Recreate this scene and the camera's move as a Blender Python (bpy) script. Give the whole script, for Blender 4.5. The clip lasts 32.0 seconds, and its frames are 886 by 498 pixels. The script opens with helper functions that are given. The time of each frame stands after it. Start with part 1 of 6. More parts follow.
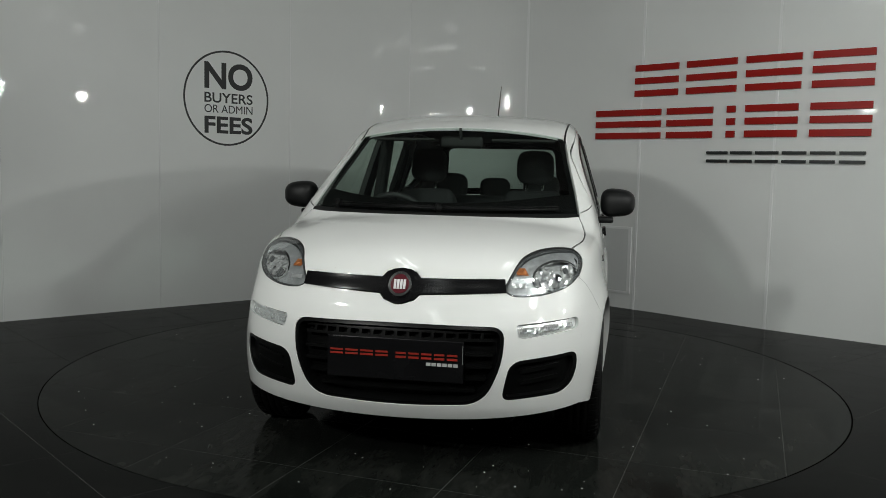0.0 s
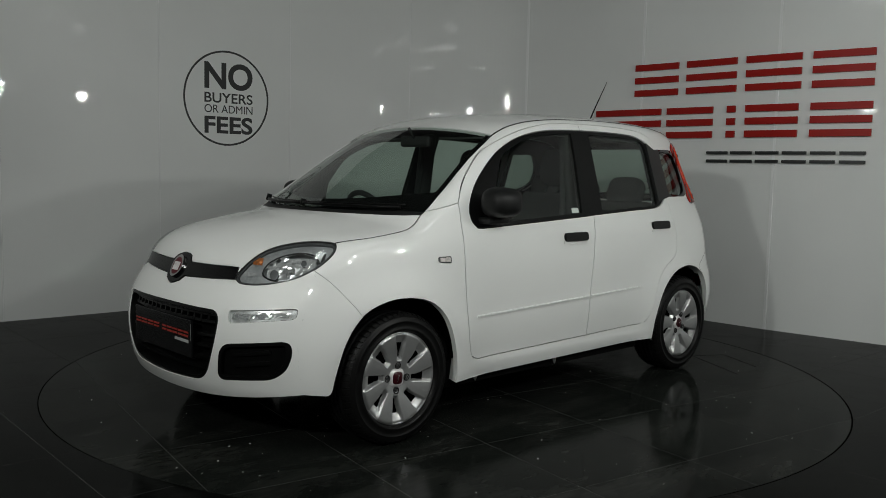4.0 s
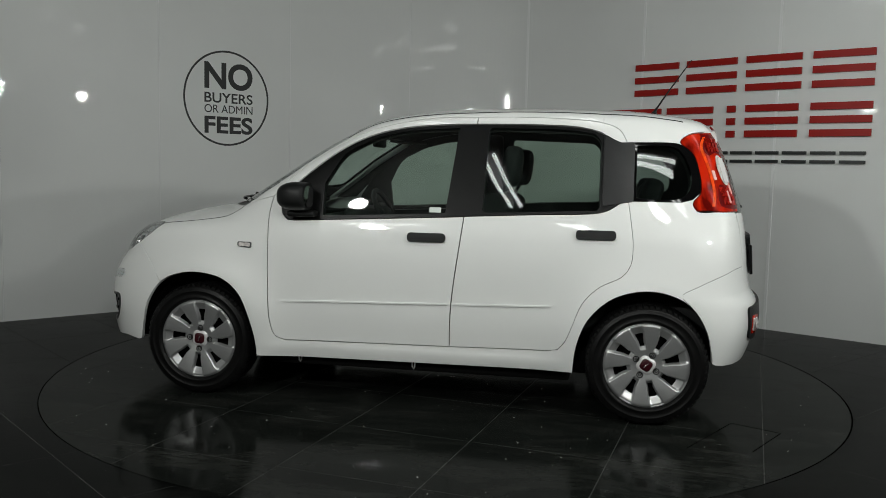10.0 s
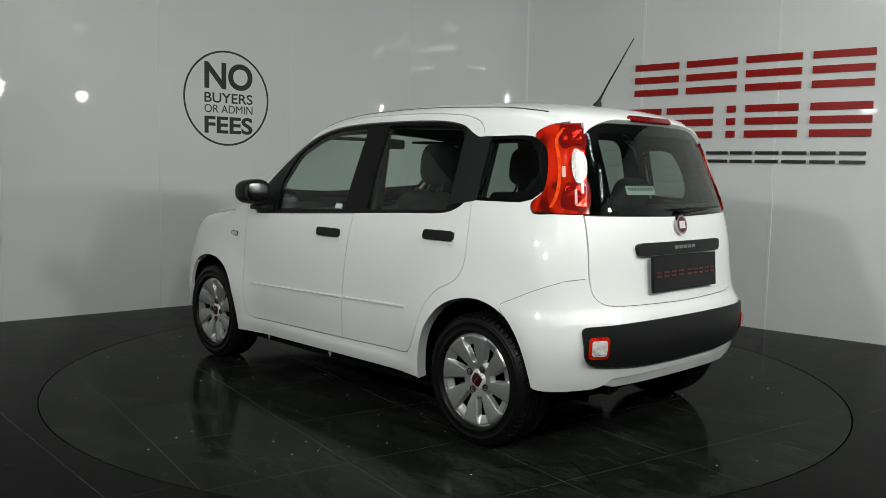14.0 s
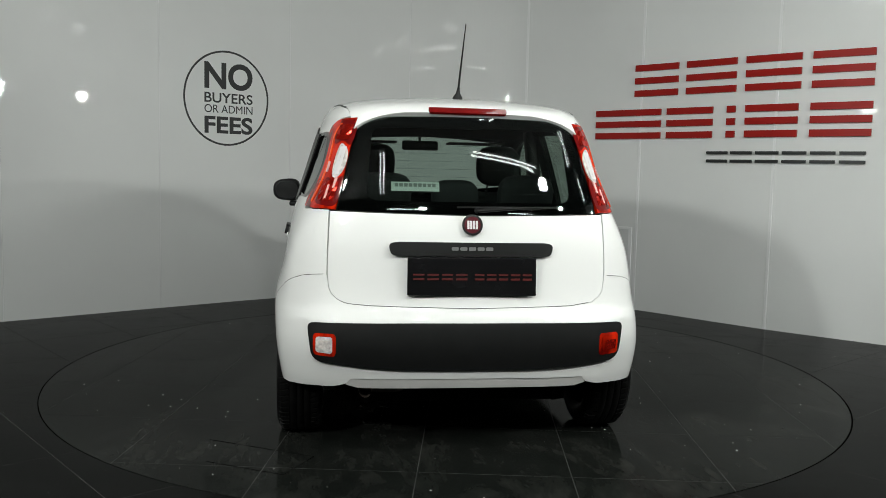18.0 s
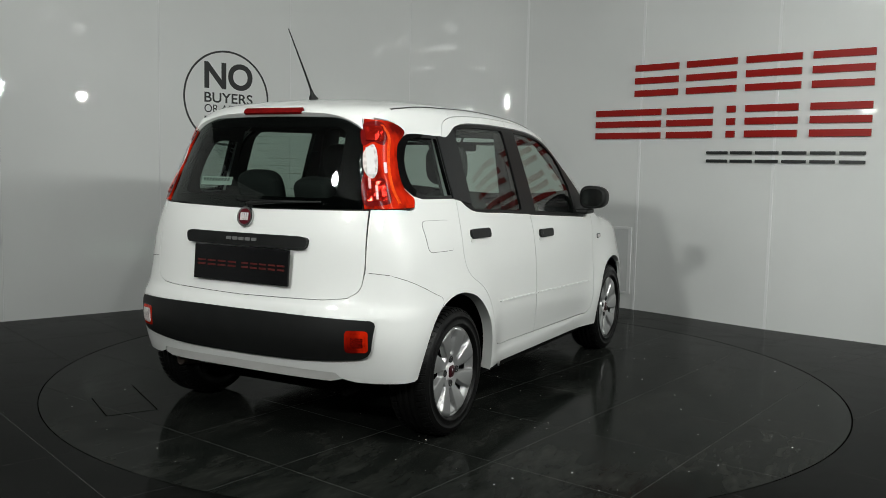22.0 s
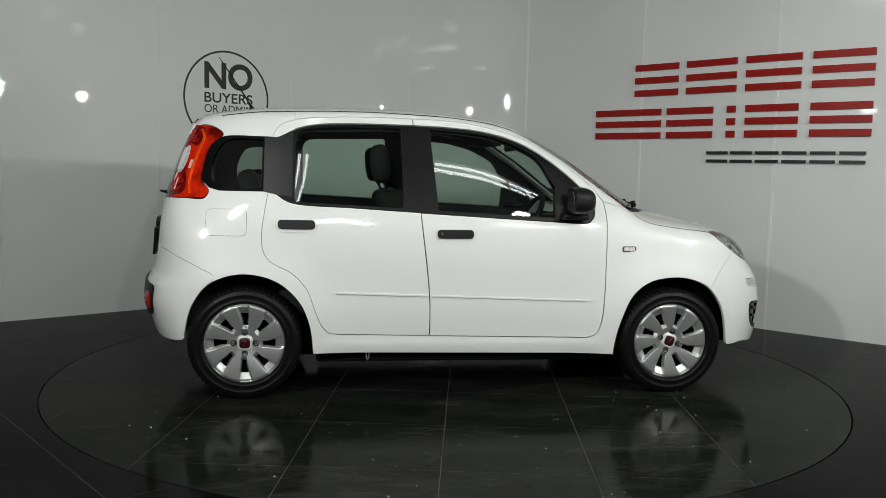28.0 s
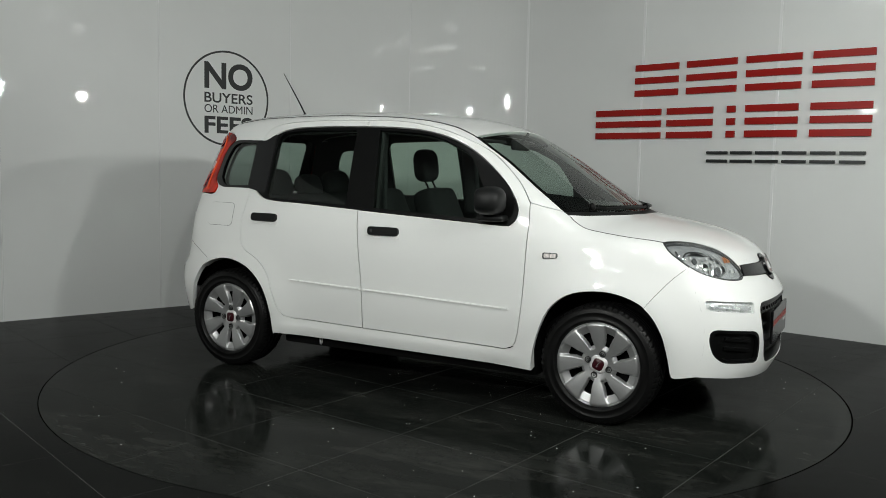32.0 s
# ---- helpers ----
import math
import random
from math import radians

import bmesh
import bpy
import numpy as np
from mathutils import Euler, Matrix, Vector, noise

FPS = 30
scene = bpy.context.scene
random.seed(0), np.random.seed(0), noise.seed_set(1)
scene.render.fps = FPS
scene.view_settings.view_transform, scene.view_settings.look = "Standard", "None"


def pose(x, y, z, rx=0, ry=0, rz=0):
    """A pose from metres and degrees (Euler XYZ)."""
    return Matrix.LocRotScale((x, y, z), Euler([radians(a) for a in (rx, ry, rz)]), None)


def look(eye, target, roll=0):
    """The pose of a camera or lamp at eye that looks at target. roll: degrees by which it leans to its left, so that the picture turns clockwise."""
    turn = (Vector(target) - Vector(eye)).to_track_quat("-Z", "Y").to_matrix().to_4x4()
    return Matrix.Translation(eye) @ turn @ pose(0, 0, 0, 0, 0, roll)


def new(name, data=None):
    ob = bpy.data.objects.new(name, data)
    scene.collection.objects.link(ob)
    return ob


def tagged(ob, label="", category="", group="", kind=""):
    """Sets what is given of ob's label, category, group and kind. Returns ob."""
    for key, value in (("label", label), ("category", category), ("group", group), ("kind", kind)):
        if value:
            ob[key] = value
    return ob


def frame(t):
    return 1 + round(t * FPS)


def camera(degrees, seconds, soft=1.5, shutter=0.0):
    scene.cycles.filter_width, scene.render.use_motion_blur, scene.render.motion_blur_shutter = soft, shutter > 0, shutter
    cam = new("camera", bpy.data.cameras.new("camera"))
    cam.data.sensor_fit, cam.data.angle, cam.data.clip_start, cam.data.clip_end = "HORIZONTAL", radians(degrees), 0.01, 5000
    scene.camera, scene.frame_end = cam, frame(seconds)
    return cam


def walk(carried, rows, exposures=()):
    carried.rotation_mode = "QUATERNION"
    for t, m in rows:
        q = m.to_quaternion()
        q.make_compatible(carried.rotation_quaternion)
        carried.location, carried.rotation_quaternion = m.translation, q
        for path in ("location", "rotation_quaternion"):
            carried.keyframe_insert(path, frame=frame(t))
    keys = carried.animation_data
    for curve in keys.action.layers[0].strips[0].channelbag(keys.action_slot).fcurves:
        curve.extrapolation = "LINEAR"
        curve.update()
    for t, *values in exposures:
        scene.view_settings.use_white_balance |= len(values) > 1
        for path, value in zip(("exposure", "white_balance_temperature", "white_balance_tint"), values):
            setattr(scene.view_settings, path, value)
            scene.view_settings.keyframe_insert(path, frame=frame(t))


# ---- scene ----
# camera on a tripod in front of the turntable; it does not move
cam = camera(54.92, 32.0, soft=0.8)
EYE = Vector((0.0, -5.069, 1.186))
AIM = EYE + Vector((-0.005390, 0.995854, -0.090830))
walk(cam, [(0.0, look(EYE, AIM, 1.273)), (32.0, look(EYE, AIM, 1.273))],
     exposures=[(0.0, -0.70), (2.0, -0.75), (3.0, -0.90), (6.0, -1.23), (8.0, -0.97), (10.0, -0.82), (12.0, -0.60), (14.0, -0.40), (17.0, -0.30), (19.0, -0.17), (22.0, -0.29), (25.0, -0.24), (28.0, -0.43), (30.0, -0.52), (32.0, -0.28)])

# the turntable turns clockwise at an even pace
SPIN_START, SPIN_RATE = -100.16, -8.983
CAR_SHIFT = (0.012, 0.135)      # car's mid-wheelbase from the turntable's axis, in the car's own directions
RING = 2.225                    # turntable radius

# ---- light ----
world = bpy.data.worlds.new("World")
scene.world = world
world.use_nodes = True
world.node_tree.nodes["Background"].inputs[0].default_value = (0.75, 0.85, 0.9, 1)
world.node_tree.nodes["Background"].inputs[1].default_value = 0.02
CEILING_Z = 3.45


def area_lamp(name, eye, target, sx, sy, watts, colour=(1, 1, 1), round_=False):
    data = bpy.data.lights.new(name, "AREA")
    data.shape = "DISK" if round_ else "RECTANGLE"
    data.size = sx
    if not round_:
        data.size_y = sy
    data.energy = watts
    data.color = colour
    ob = new(name, data)
    ob.matrix_world = look(eye, target)
    return ob


# round flood and fill lamps hung unseen round the turntable, and twin-tube ceiling lights
# second, third and fourth lamps are added fill; the rest follow their reflections
FLOODS_AND_FILLS = [(3.7, -2.4, 2.25, 52, 0.14), (2.4, -3.4, 2.30, 38, 0.15), (-2.5, -5.2, 2.60, 108, 0.28), (0.25, -4.2, 2.30, 28, 0.12),
          (1.3, -2.55, 2.12, 9, 0.15), (-1.45, -2.5, 2.15, 9, 0.15)]
FLOOD_AIM = (0.0, 0.6, 0.9)
TUBES = [(1.5, -3.55, -6), (2.7, -2.4, -35), (-0.7, -4.2, 90), (4.3, -2.8, -31), (0.75, -1.7, 90), (-0.75, -1.7, 90), (0.0, -6.5, 0), (3.0, -6.5, 0), (-3.0, -6.5, 0)]
for x, y, z, watts, wide in FLOODS_AND_FILLS:
    p = Vector((x, y, z))
    area_lamp("flood_or_fill_light", p + (Vector(FLOOD_AIM) - p).normalized() * 0.045, FLOOD_AIM, wide, 0, watts, (0.975, 1.0, 0.955), True)

# ---- materials ----
def material(name, colour=(0.5, 0.5, 0.5), rough=0.5, metal=0.0, coat=0.0, coat_rough=0.03, spec=0.5, emit=0.0, emit_colour=None,
             vary=0.0, scale=6.0, bump=0.0, bump_scale=200.0, rough_vary=0.0, per_object=0.0):
    m = bpy.data.materials.new(name)
    m.use_nodes = True
    nt = m.node_tree
    b = nt.nodes["Principled BSDF"]
    b.inputs["Base Color"].default_value = (*colour, 1)
    b.inputs["Roughness"].default_value = rough
    b.inputs["Metallic"].default_value = metal
    b.inputs["Specular IOR Level"].default_value = spec
    b.inputs["Coat Weight"].default_value = coat
    b.inputs["Coat Roughness"].default_value = coat_rough
    if emit:
        b.inputs["Emission Color"].default_value = (*(emit_colour or colour), 1)
        b.inputs["Emission Strength"].default_value = emit
    tc = nt.nodes.new("ShaderNodeTexCoord")
    if vary or per_object:
        n = nt.nodes.new("ShaderNodeTexNoise")
        n.inputs["Scale"].default_value = scale
        n.inputs["Detail"].default_value = 6
        nt.links.new(tc.outputs["Object"], n.inputs["Vector"])
        hsv = nt.nodes.new("ShaderNodeHueSaturation")
        hsv.inputs["Color"].default_value = (*colour, 1)
        mr = nt.nodes.new("ShaderNodeMapRange")
        mr.inputs[1].default_value, mr.inputs[2].default_value = 0.3, 0.7
        mr.inputs[3].default_value, mr.inputs[4].default_value = 1 - vary, 1 + vary
        nt.links.new(n.outputs["Fac"], mr.inputs[0])
        value = mr.outputs[0]
        if per_object:
            info = nt.nodes.new("ShaderNodeObjectInfo")
            mr2 = nt.nodes.new("ShaderNodeMapRange")
            mr2.inputs[3].default_value, mr2.inputs[4].default_value = 1 - per_object, 1 + per_object
            nt.links.new(info.outputs["Random"], mr2.inputs[0])
            mul = nt.nodes.new("ShaderNodeMath")
            mul.operation = "MULTIPLY"
            nt.links.new(value, mul.inputs[0])
            nt.links.new(mr2.outputs[0], mul.inputs[1])
            value = mul.outputs[0]
        nt.links.new(value, hsv.inputs["Value"])
        nt.links.new(hsv.outputs[0], b.inputs["Base Color"])
    if rough_vary:
        n2 = nt.nodes.new("ShaderNodeTexNoise")
        n2.inputs["Scale"].default_value = scale * 2.3
        n2.inputs["Detail"].default_value = 8
        n2.inputs["Roughness"].default_value = 0.65
        nt.links.new(tc.outputs["Object"], n2.inputs["Vector"])
        mr3 = nt.nodes.new("ShaderNodeMapRange")
        mr3.inputs[1].default_value, mr3.inputs[2].default_value = 0.3, 0.75
        mr3.inputs[3].default_value, mr3.inputs[4].default_value = max(0.0, rough - rough_vary), rough + rough_vary
        nt.links.new(n2.outputs["Fac"], mr3.inputs[0])
        nt.links.new(mr3.outputs[0], b.inputs["Roughness"])
    if bump:
        n3 = nt.nodes.new("ShaderNodeTexNoise")
        n3.inputs["Scale"].default_value = bump_scale
        n3.inputs["Detail"].default_value = 3
        nt.links.new(tc.outputs["Object"], n3.inputs["Vector"])
        bp = nt.nodes.new("ShaderNodeBump")
        bp.inputs["Strength"].default_value = bump
        bp.inputs["Distance"].default_value = 0.002
        nt.links.new(n3.outputs["Fac"], bp.inputs["Height"])
        nt.links.new(bp.outputs[0], b.inputs["Normal"])
    return m


def glass_material(name, tint, ior=1.5, rough=0.0):
    m = bpy.data.materials.new(name)
    m.use_nodes = True
    nt = m.node_tree
    nt.nodes.remove(nt.nodes["Principled BSDF"])
    out = nt.nodes["Material Output"]
    tr = nt.nodes.new("ShaderNodeBsdfTransparent")
    tr.inputs[0].default_value = (*tint, 1)
    gl = nt.nodes.new("ShaderNodeBsdfGlossy")
    gl.inputs["Roughness"].default_value = rough
    lw = nt.nodes.new("ShaderNodeLayerWeight")
    lw.inputs["Blend"].default_value = 0.5
    pw = nt.nodes.new("ShaderNodeMath")
    pw.operation = "POWER"
    pw.inputs[1].default_value = 4.5
    nt.links.new(lw.outputs["Facing"], pw.inputs[0])
    fr = nt.nodes.new("ShaderNodeMapRange")
    base = ((ior - 1) / (ior + 1)) ** 2 * 1.4
    fr.inputs[3].default_value, fr.inputs[4].default_value = base, 1.0
    nt.links.new(pw.outputs[0], fr.inputs[0])
    mix = nt.nodes.new("ShaderNodeMixShader")
    nt.links.new(fr.outputs[0], mix.inputs[0])
    nt.links.new(tr.outputs[0], mix.inputs[1])
    nt.links.new(gl.outputs[0], mix.inputs[2])
    nt.links.new(mix.outputs[0], out.inputs[0])
    return m


M_PANEL = material("white_wall_panel", (0.74, 0.755, 0.745), 0.020, coat=0.0, spec=0.15, vary=0.025, scale=1.2, rough_vary=0.012, bump=0.30, bump_scale=2.6)
M_JOINT = material("white_joint_strip", (0.80, 0.81, 0.81), 0.3)
M_HATCH = material("painted_hatch", (0.66, 0.675, 0.67), 0.4, vary=0.02)
M_CEIL = material("ceiling_board", (0.10, 0.10, 0.10), 0.8, vary=0.06, scale=2)
M_BACK = material("dark_back_wall", (0.12, 0.122, 0.125), 0.7, vary=0.15, scale=1.5)
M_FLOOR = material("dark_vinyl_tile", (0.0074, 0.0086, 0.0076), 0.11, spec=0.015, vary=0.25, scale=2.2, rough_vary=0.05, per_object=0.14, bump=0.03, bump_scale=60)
# tiles outside the turntable: darker base and a darker dust tone
M_FLOOROUT = material("darker_outer_tile", (0.0026, 0.0030, 0.0027), 0.12, spec=0.013, vary=0.25, scale=2.2, rough_vary=0.05, per_object=0.12, bump=0.03, bump_scale=60)


def add_dust(m, dust, turn):
    """Wiped drifts of dust, with finer scuffs in them, over a dark floor; dust also dulls the gloss."""
    nt = m.node_tree
    b = nt.nodes["Principled BSDF"]
    tc = [n for n in nt.nodes if n.type == "TEX_COORD"][0]
    facs = []
    for scale, stretch, detail, low, high, angle in ((1.5, 2.4, 10, 0.44, 0.66, turn), (7.0, 3.2, 9, 0.42, 0.68, turn + 0.5)):
        mp = nt.nodes.new("ShaderNodeMapping")
        mp.inputs["Scale"].default_value = (1.0, stretch, 1.0)
        mp.inputs["Rotation"].default_value = (0, 0, angle)
        n = nt.nodes.new("ShaderNodeTexNoise")
        n.inputs["Scale"].default_value = scale
        n.inputs["Detail"].default_value = detail
        n.inputs["Roughness"].default_value = 0.64
        n.inputs["Distortion"].default_value = 0.9
        mr = nt.nodes.new("ShaderNodeMapRange")
        mr.inputs[1].default_value, mr.inputs[2].default_value = low, high
        nt.links.new(tc.outputs["Object"], mp.inputs["Vector"])
        nt.links.new(mp.outputs[0], n.inputs["Vector"])
        nt.links.new(n.outputs["Fac"], mr.inputs[0])
        facs.append(mr.outputs[0])
    base = nt.nodes.new("ShaderNodeMath")
    base.operation = "MULTIPLY_ADD"
    base.inputs[1].default_value, base.inputs[2].default_value = 0.75, 0.25
    nt.links.new(facs[1], base.inputs[0])
    mul = nt.nodes.new("ShaderNodeMath")
    mul.operation = "MULTIPLY"
    nt.links.new(facs[0], mul.inputs[0])
    nt.links.new(base.outputs[0], mul.inputs[1])
    mix = nt.nodes.new("ShaderNodeMix")
    mix.data_type = "RGBA"
    mix.inputs[7].default_value = (*dust, 1)
    src = b.inputs["Base Color"].links[0].from_socket
    nt.links.new(mul.outputs[0], mix.inputs[0])
    nt.links.new(src, mix.inputs[6])
    nt.links.new(mix.outputs[2], b.inputs["Base Color"])
    dull = nt.nodes.new("ShaderNodeMath")
    dull.operation = "MULTIPLY_ADD"
    dull.inputs[1].default_value = 0.16
    nt.links.new(mul.outputs[0], dull.inputs[0])
    nt.links.new(b.inputs["Roughness"].links[0].from_socket, dull.inputs[2])
    nt.links.new(dull.outputs[0], b.inputs["Roughness"])


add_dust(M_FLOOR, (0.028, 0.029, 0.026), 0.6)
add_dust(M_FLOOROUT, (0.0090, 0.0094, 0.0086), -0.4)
M_JOINTF = material("floor_joint", (0.046, 0.048, 0.045), 0.6, spec=0.2, vary=0.6, scale=5)
M_GAP = material("turntable_gap", (0.002, 0.002, 0.002), 0.9, spec=0.02)
M_CHIP = material("pale_grit", (0.75, 0.75, 0.72), 0.5)
M_RED = material("red_sign_acrylic", (0.31, 0.011, 0.008), 0.35, spec=0.2, vary=0.03)
M_BLACKSIGN = material("black_sign_acrylic", (0.012, 0.014, 0.014), 0.4)
M_VINYL = material("black_vinyl_print", (0.014, 0.016, 0.016), 0.45)
M_HOUSING = material("grey_lamp_housing", (0.25, 0.25, 0.25), 0.5)
M_GLOW = material("tube_glow", (1, 1, 1), 0.5, emit=17.0, emit_colour=(0.95, 1.0, 0.97))
M_FLOODGLOW = material("flood_glow", (1, 1, 1), 0.5, emit=14.0, emit_colour=(1.0, 0.98, 0.95))
M_PAINT = material("white_car_paint", (0.76, 0.77, 0.755), 0.42, coat=1.0, coat_rough=0.025, vary=0.012, scale=2.0)
M_PLASTIC = material("black_grained_plastic", (0.0075, 0.008, 0.008), 0.45, spec=0.22, bump=0.18, bump_scale=420, vary=0.15, scale=14)
M_GLOSSBLK = material("gloss_black_trim", (0.005, 0.005, 0.0055), 0.18, spec=0.2, vary=0.1)
M_FRIT = material("black_glass_band", (0.003, 0.003, 0.0032), 0.03, spec=0.45)
M_FRAME = material("satin_black_frame", (0.0045, 0.0047, 0.0047), 0.36, spec=0.14, vary=0.12, scale=14, bump=0.08, bump_scale=420)
M_PILLAR = material("grey_pillar_plastic", (0.011, 0.0115, 0.012), 0.34, spec=0.26, vary=0.12, scale=14, bump=0.06, bump_scale=420)
M_SHUT = material("door_shut_black", (0.010, 0.010, 0.010), 0.7)
M_UNDER = material("underbody_black", (0.006, 0.006, 0.006), 0.9, spec=0.1, vary=0.3, scale=5)
M_TYRE = material("tyre_rubber", (0.0045, 0.0045, 0.0045), 0.42, spec=0.17, vary=0.2, scale=12, bump=0.2, bump_scale=150, rough_vary=0.12)
M_SILVER = material("silver_wheel_paint", (0.46, 0.465, 0.465), 0.34, metal=0.72, coat=0.15, coat_rough=0.2, vary=0.06, scale=9)
M_CAP = material("dark_red_cap", (0.034, 0.003, 0.006), 0.3, spec=0.35)
M_STEEL = material("dark_steel", (0.08, 0.08, 0.08), 0.5, metal=0.8)
M_CHROME = material("chrome", (0.75, 0.75, 0.75), 0.08, metal=1.0)
M_REFL = material("lamp_reflector", (0.88, 0.88, 0.88), 0.30, metal=0.75, vary=0.15, scale=40)
M_LAMPHOUSE = material("grey_lamp_bezel", (0.58, 0.59, 0.60), 0.24, metal=0.62, vary=0.2, scale=30)
M_AMBER = material("amber_reflector", (0.70, 0.24, 0.08), 0.2, metal=0.6)
M_SMOKE = material("smoky_lamp_housing", (0.30, 0.305, 0.31), 0.3, metal=0.5, vary=0.2, scale=30)
M_WHITELENS = material("white_lens", (0.62, 0.58, 0.56), 0.15, coat=1.0, vary=0.35, scale=55)
M_ORANGESHINE = material("orange_red_shine", (0.78, 0.070, 0.008), 0.12, spec=0.4, vary=0.30, scale=30)
M_GRILLE = material("black_grille_plastic", (0.0035, 0.0037, 0.0037), 0.32, spec=0.12, vary=0.15, scale=14)
M_FACET = material("faceted_reflector", (0.92, 0.92, 0.92), 0.12, metal=0.70)
M_BEZELDARK = material("dark_lamp_bezel", (0.11, 0.113, 0.116), 0.25, metal=0.4)
M_SATIN = material("satin_badge_silver", (0.70, 0.69, 0.69), 0.3, metal=0.2, coat=0.5)
M_RIMCHROME = material("dark_chrome", (0.42, 0.42, 0.42), 0.14, metal=1.0)
M_LETTER = material("grey_badge_letter", (0.22, 0.22, 0.22), 0.3, metal=0.5)
M_BADGE = material("dark_red_badge", (0.075, 0.003, 0.009), 0.3, spec=0.3)
def lens_material(name, dark, bright, gloss=0.12):
    """Ribbed coloured lamp lens: upright waves from a dark to a bright colour."""
    m = material(name, bright, gloss, spec=0.3)
    nt = m.node_tree
    tc = [n for n in nt.nodes if n.type == "TEX_COORD"][0]
    mp = nt.nodes.new("ShaderNodeMapping")
    mp.inputs["Scale"].default_value = (15, 15, 4)
    n = nt.nodes.new("ShaderNodeTexNoise")
    n.inputs["Scale"].default_value = 1.0
    n.inputs["Detail"].default_value = 3
    n.inputs["Distortion"].default_value = 0.6
    cr = nt.nodes.new("ShaderNodeValToRGB")
    cr.color_ramp.elements[0].position, cr.color_ramp.elements[1].position = 0.36, 0.60
    cr.color_ramp.elements[0].color = (*dark, 1)
    cr.color_ramp.elements[1].color = (*bright, 1)
    nt.links.new(tc.outputs["Object"], mp.inputs["Vector"])
    nt.links.new(mp.outputs[0], n.inputs["Vector"])
    nt.links.new(n.outputs["Fac"], cr.inputs["Fac"])
    nt.links.new(cr.outputs[0], nt.nodes["Principled BSDF"].inputs["Base Color"])
    return m


M_REDLENS = lens_material("red_lamp_lens", (0.10, 0.002, 0.001), (0.54, 0.017, 0.003), 0.10)
M_REDFACET = material("red_reflector", (0.60, 0.016, 0.008), 0.16, metal=0.8)
M_PINKGLINT = material("pink_lens_glint", (0.75, 0.42, 0.38), 0.2, coat=0.5)
M_DEEPRED = material("deep_red_lens", (0.13, 0.004, 0.004), 0.12, spec=0.4, vary=0.2, scale=25)
M_PLATE = material("black_show_plate", (0.006, 0.006, 0.0065), 0.22, spec=0.25, vary=0.2, scale=9)
M_PLATERED = material("red_plate_print", (0.30, 0.020, 0.010), 0.4)
M_PLATEDIM = material("dim_red_print", (0.07, 0.006, 0.005), 0.4)
M_PLATEGREY = material("grey_plate_print", (0.45, 0.45, 0.45), 0.4)
M_SEAT = material("charcoal_seat_cloth", (0.020, 0.021, 0.022), 0.9, vary=0.2, scale=30, bump=0.3, bump_scale=300)
M_TRIM = material("dark_cabin_plastic", (0.018, 0.018, 0.019), 0.6, vary=0.15, scale=10)
M_DASHRED = material("dark_red_dash_panel", (0.10, 0.012, 0.012), 0.4)
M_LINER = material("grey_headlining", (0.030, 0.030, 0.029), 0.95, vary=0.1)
M_STICKER = material("white_sticker", (0.6, 0.66, 0.62), 0.5)
M_GREYBAR = material("grey_print", (0.2, 0.22, 0.21), 0.5)
M_RUST = material("rusty_exhaust", (0.07, 0.055, 0.045), 0.7, metal=0.4, vary=0.4, scale=30)
# body white with the shade under the rear bumper mixed into it
M_SHADELIP = material("shaded_lip_paint", (0.56, 0.555, 0.54), 0.4, vary=0.05)
G_SCREEN = glass_material("screen_glass", (0.78, 0.86, 0.82))
G_SIDE = glass_material("side_glass", (0.66, 0.76, 0.70))
G_REAR = glass_material("rear_glass", (0.50, 0.58, 0.54))
G_LENS = glass_material("clear_lens", (0.93, 0.95, 0.95), 1.45)

# ---- helpers for meshes ----
def holder(parent):
    """The part to hang a piece from: no deeper than thing > part > sub-part."""
    while parent.parent is not None and parent.parent.parent is not None:
        parent = parent.parent
    return parent


def mesh_object(name, verts, faces, mat, parent=None, label="", smooth=False, normals=None):
    me = bpy.data.meshes.new(name)
    me.from_pydata([tuple(v) for v in verts], [], [tuple(f) for f in faces])
    me.materials.append(mat)
    if smooth or normals is not None:
        me.polygons.foreach_set("use_smooth", [True] * len(me.polygons))
    if normals is not None:
        me.normals_split_custom_set_from_vertices([tuple(n) for n in normals])
    ob = new(name, me)
    if parent is not None:
        ob.parent = holder(parent)
    if label:
        ob["label"] = label
    return ob


def part(name, bm, mat, parent, label="", smooth=True):
    """Links a bmesh as one mesh object under a thing or a part."""
    me = bpy.data.meshes.new(name)
    bm.normal_update()
    for f in bm.faces:
        f.smooth = smooth
    bm.to_mesh(me)
    bm.free()
    me.materials.append(mat)
    ob = new(name, me)
    if parent is not None:
        ob.parent = holder(parent)
    if label:
        ob["label"] = label
    return ob


def thing(name, label, category, group="", kind="", m=None):
    ob = tagged(new(name), label, category, group, kind)
    if m is not None:
        ob.matrix_world = m
    return ob


def box(bm, x0, x1, y0, y1, z0, z1, bevel=0.0, m=None, segs=2):
    r = bmesh.ops.create_cube(bm, size=1.0)
    vs = r["verts"]
    for v in vs:
        v.co = Vector(((x0 + x1) / 2 + v.co.x * (x1 - x0), (y0 + y1) / 2 + v.co.y * (y1 - y0), (z0 + z1) / 2 + v.co.z * (z1 - z0)))
    if bevel:
        es = list({e for v in vs for e in v.link_edges})
        r = bmesh.ops.bevel(bm, geom=es, offset=bevel, segments=segs, affect="EDGES", profile=0.6)
        vs = list({v for f in r["faces"] for v in f.verts} | {v for v in vs if v.is_valid})
    if m is not None:
        bmesh.ops.transform(bm, matrix=m, verts=vs)
    return vs


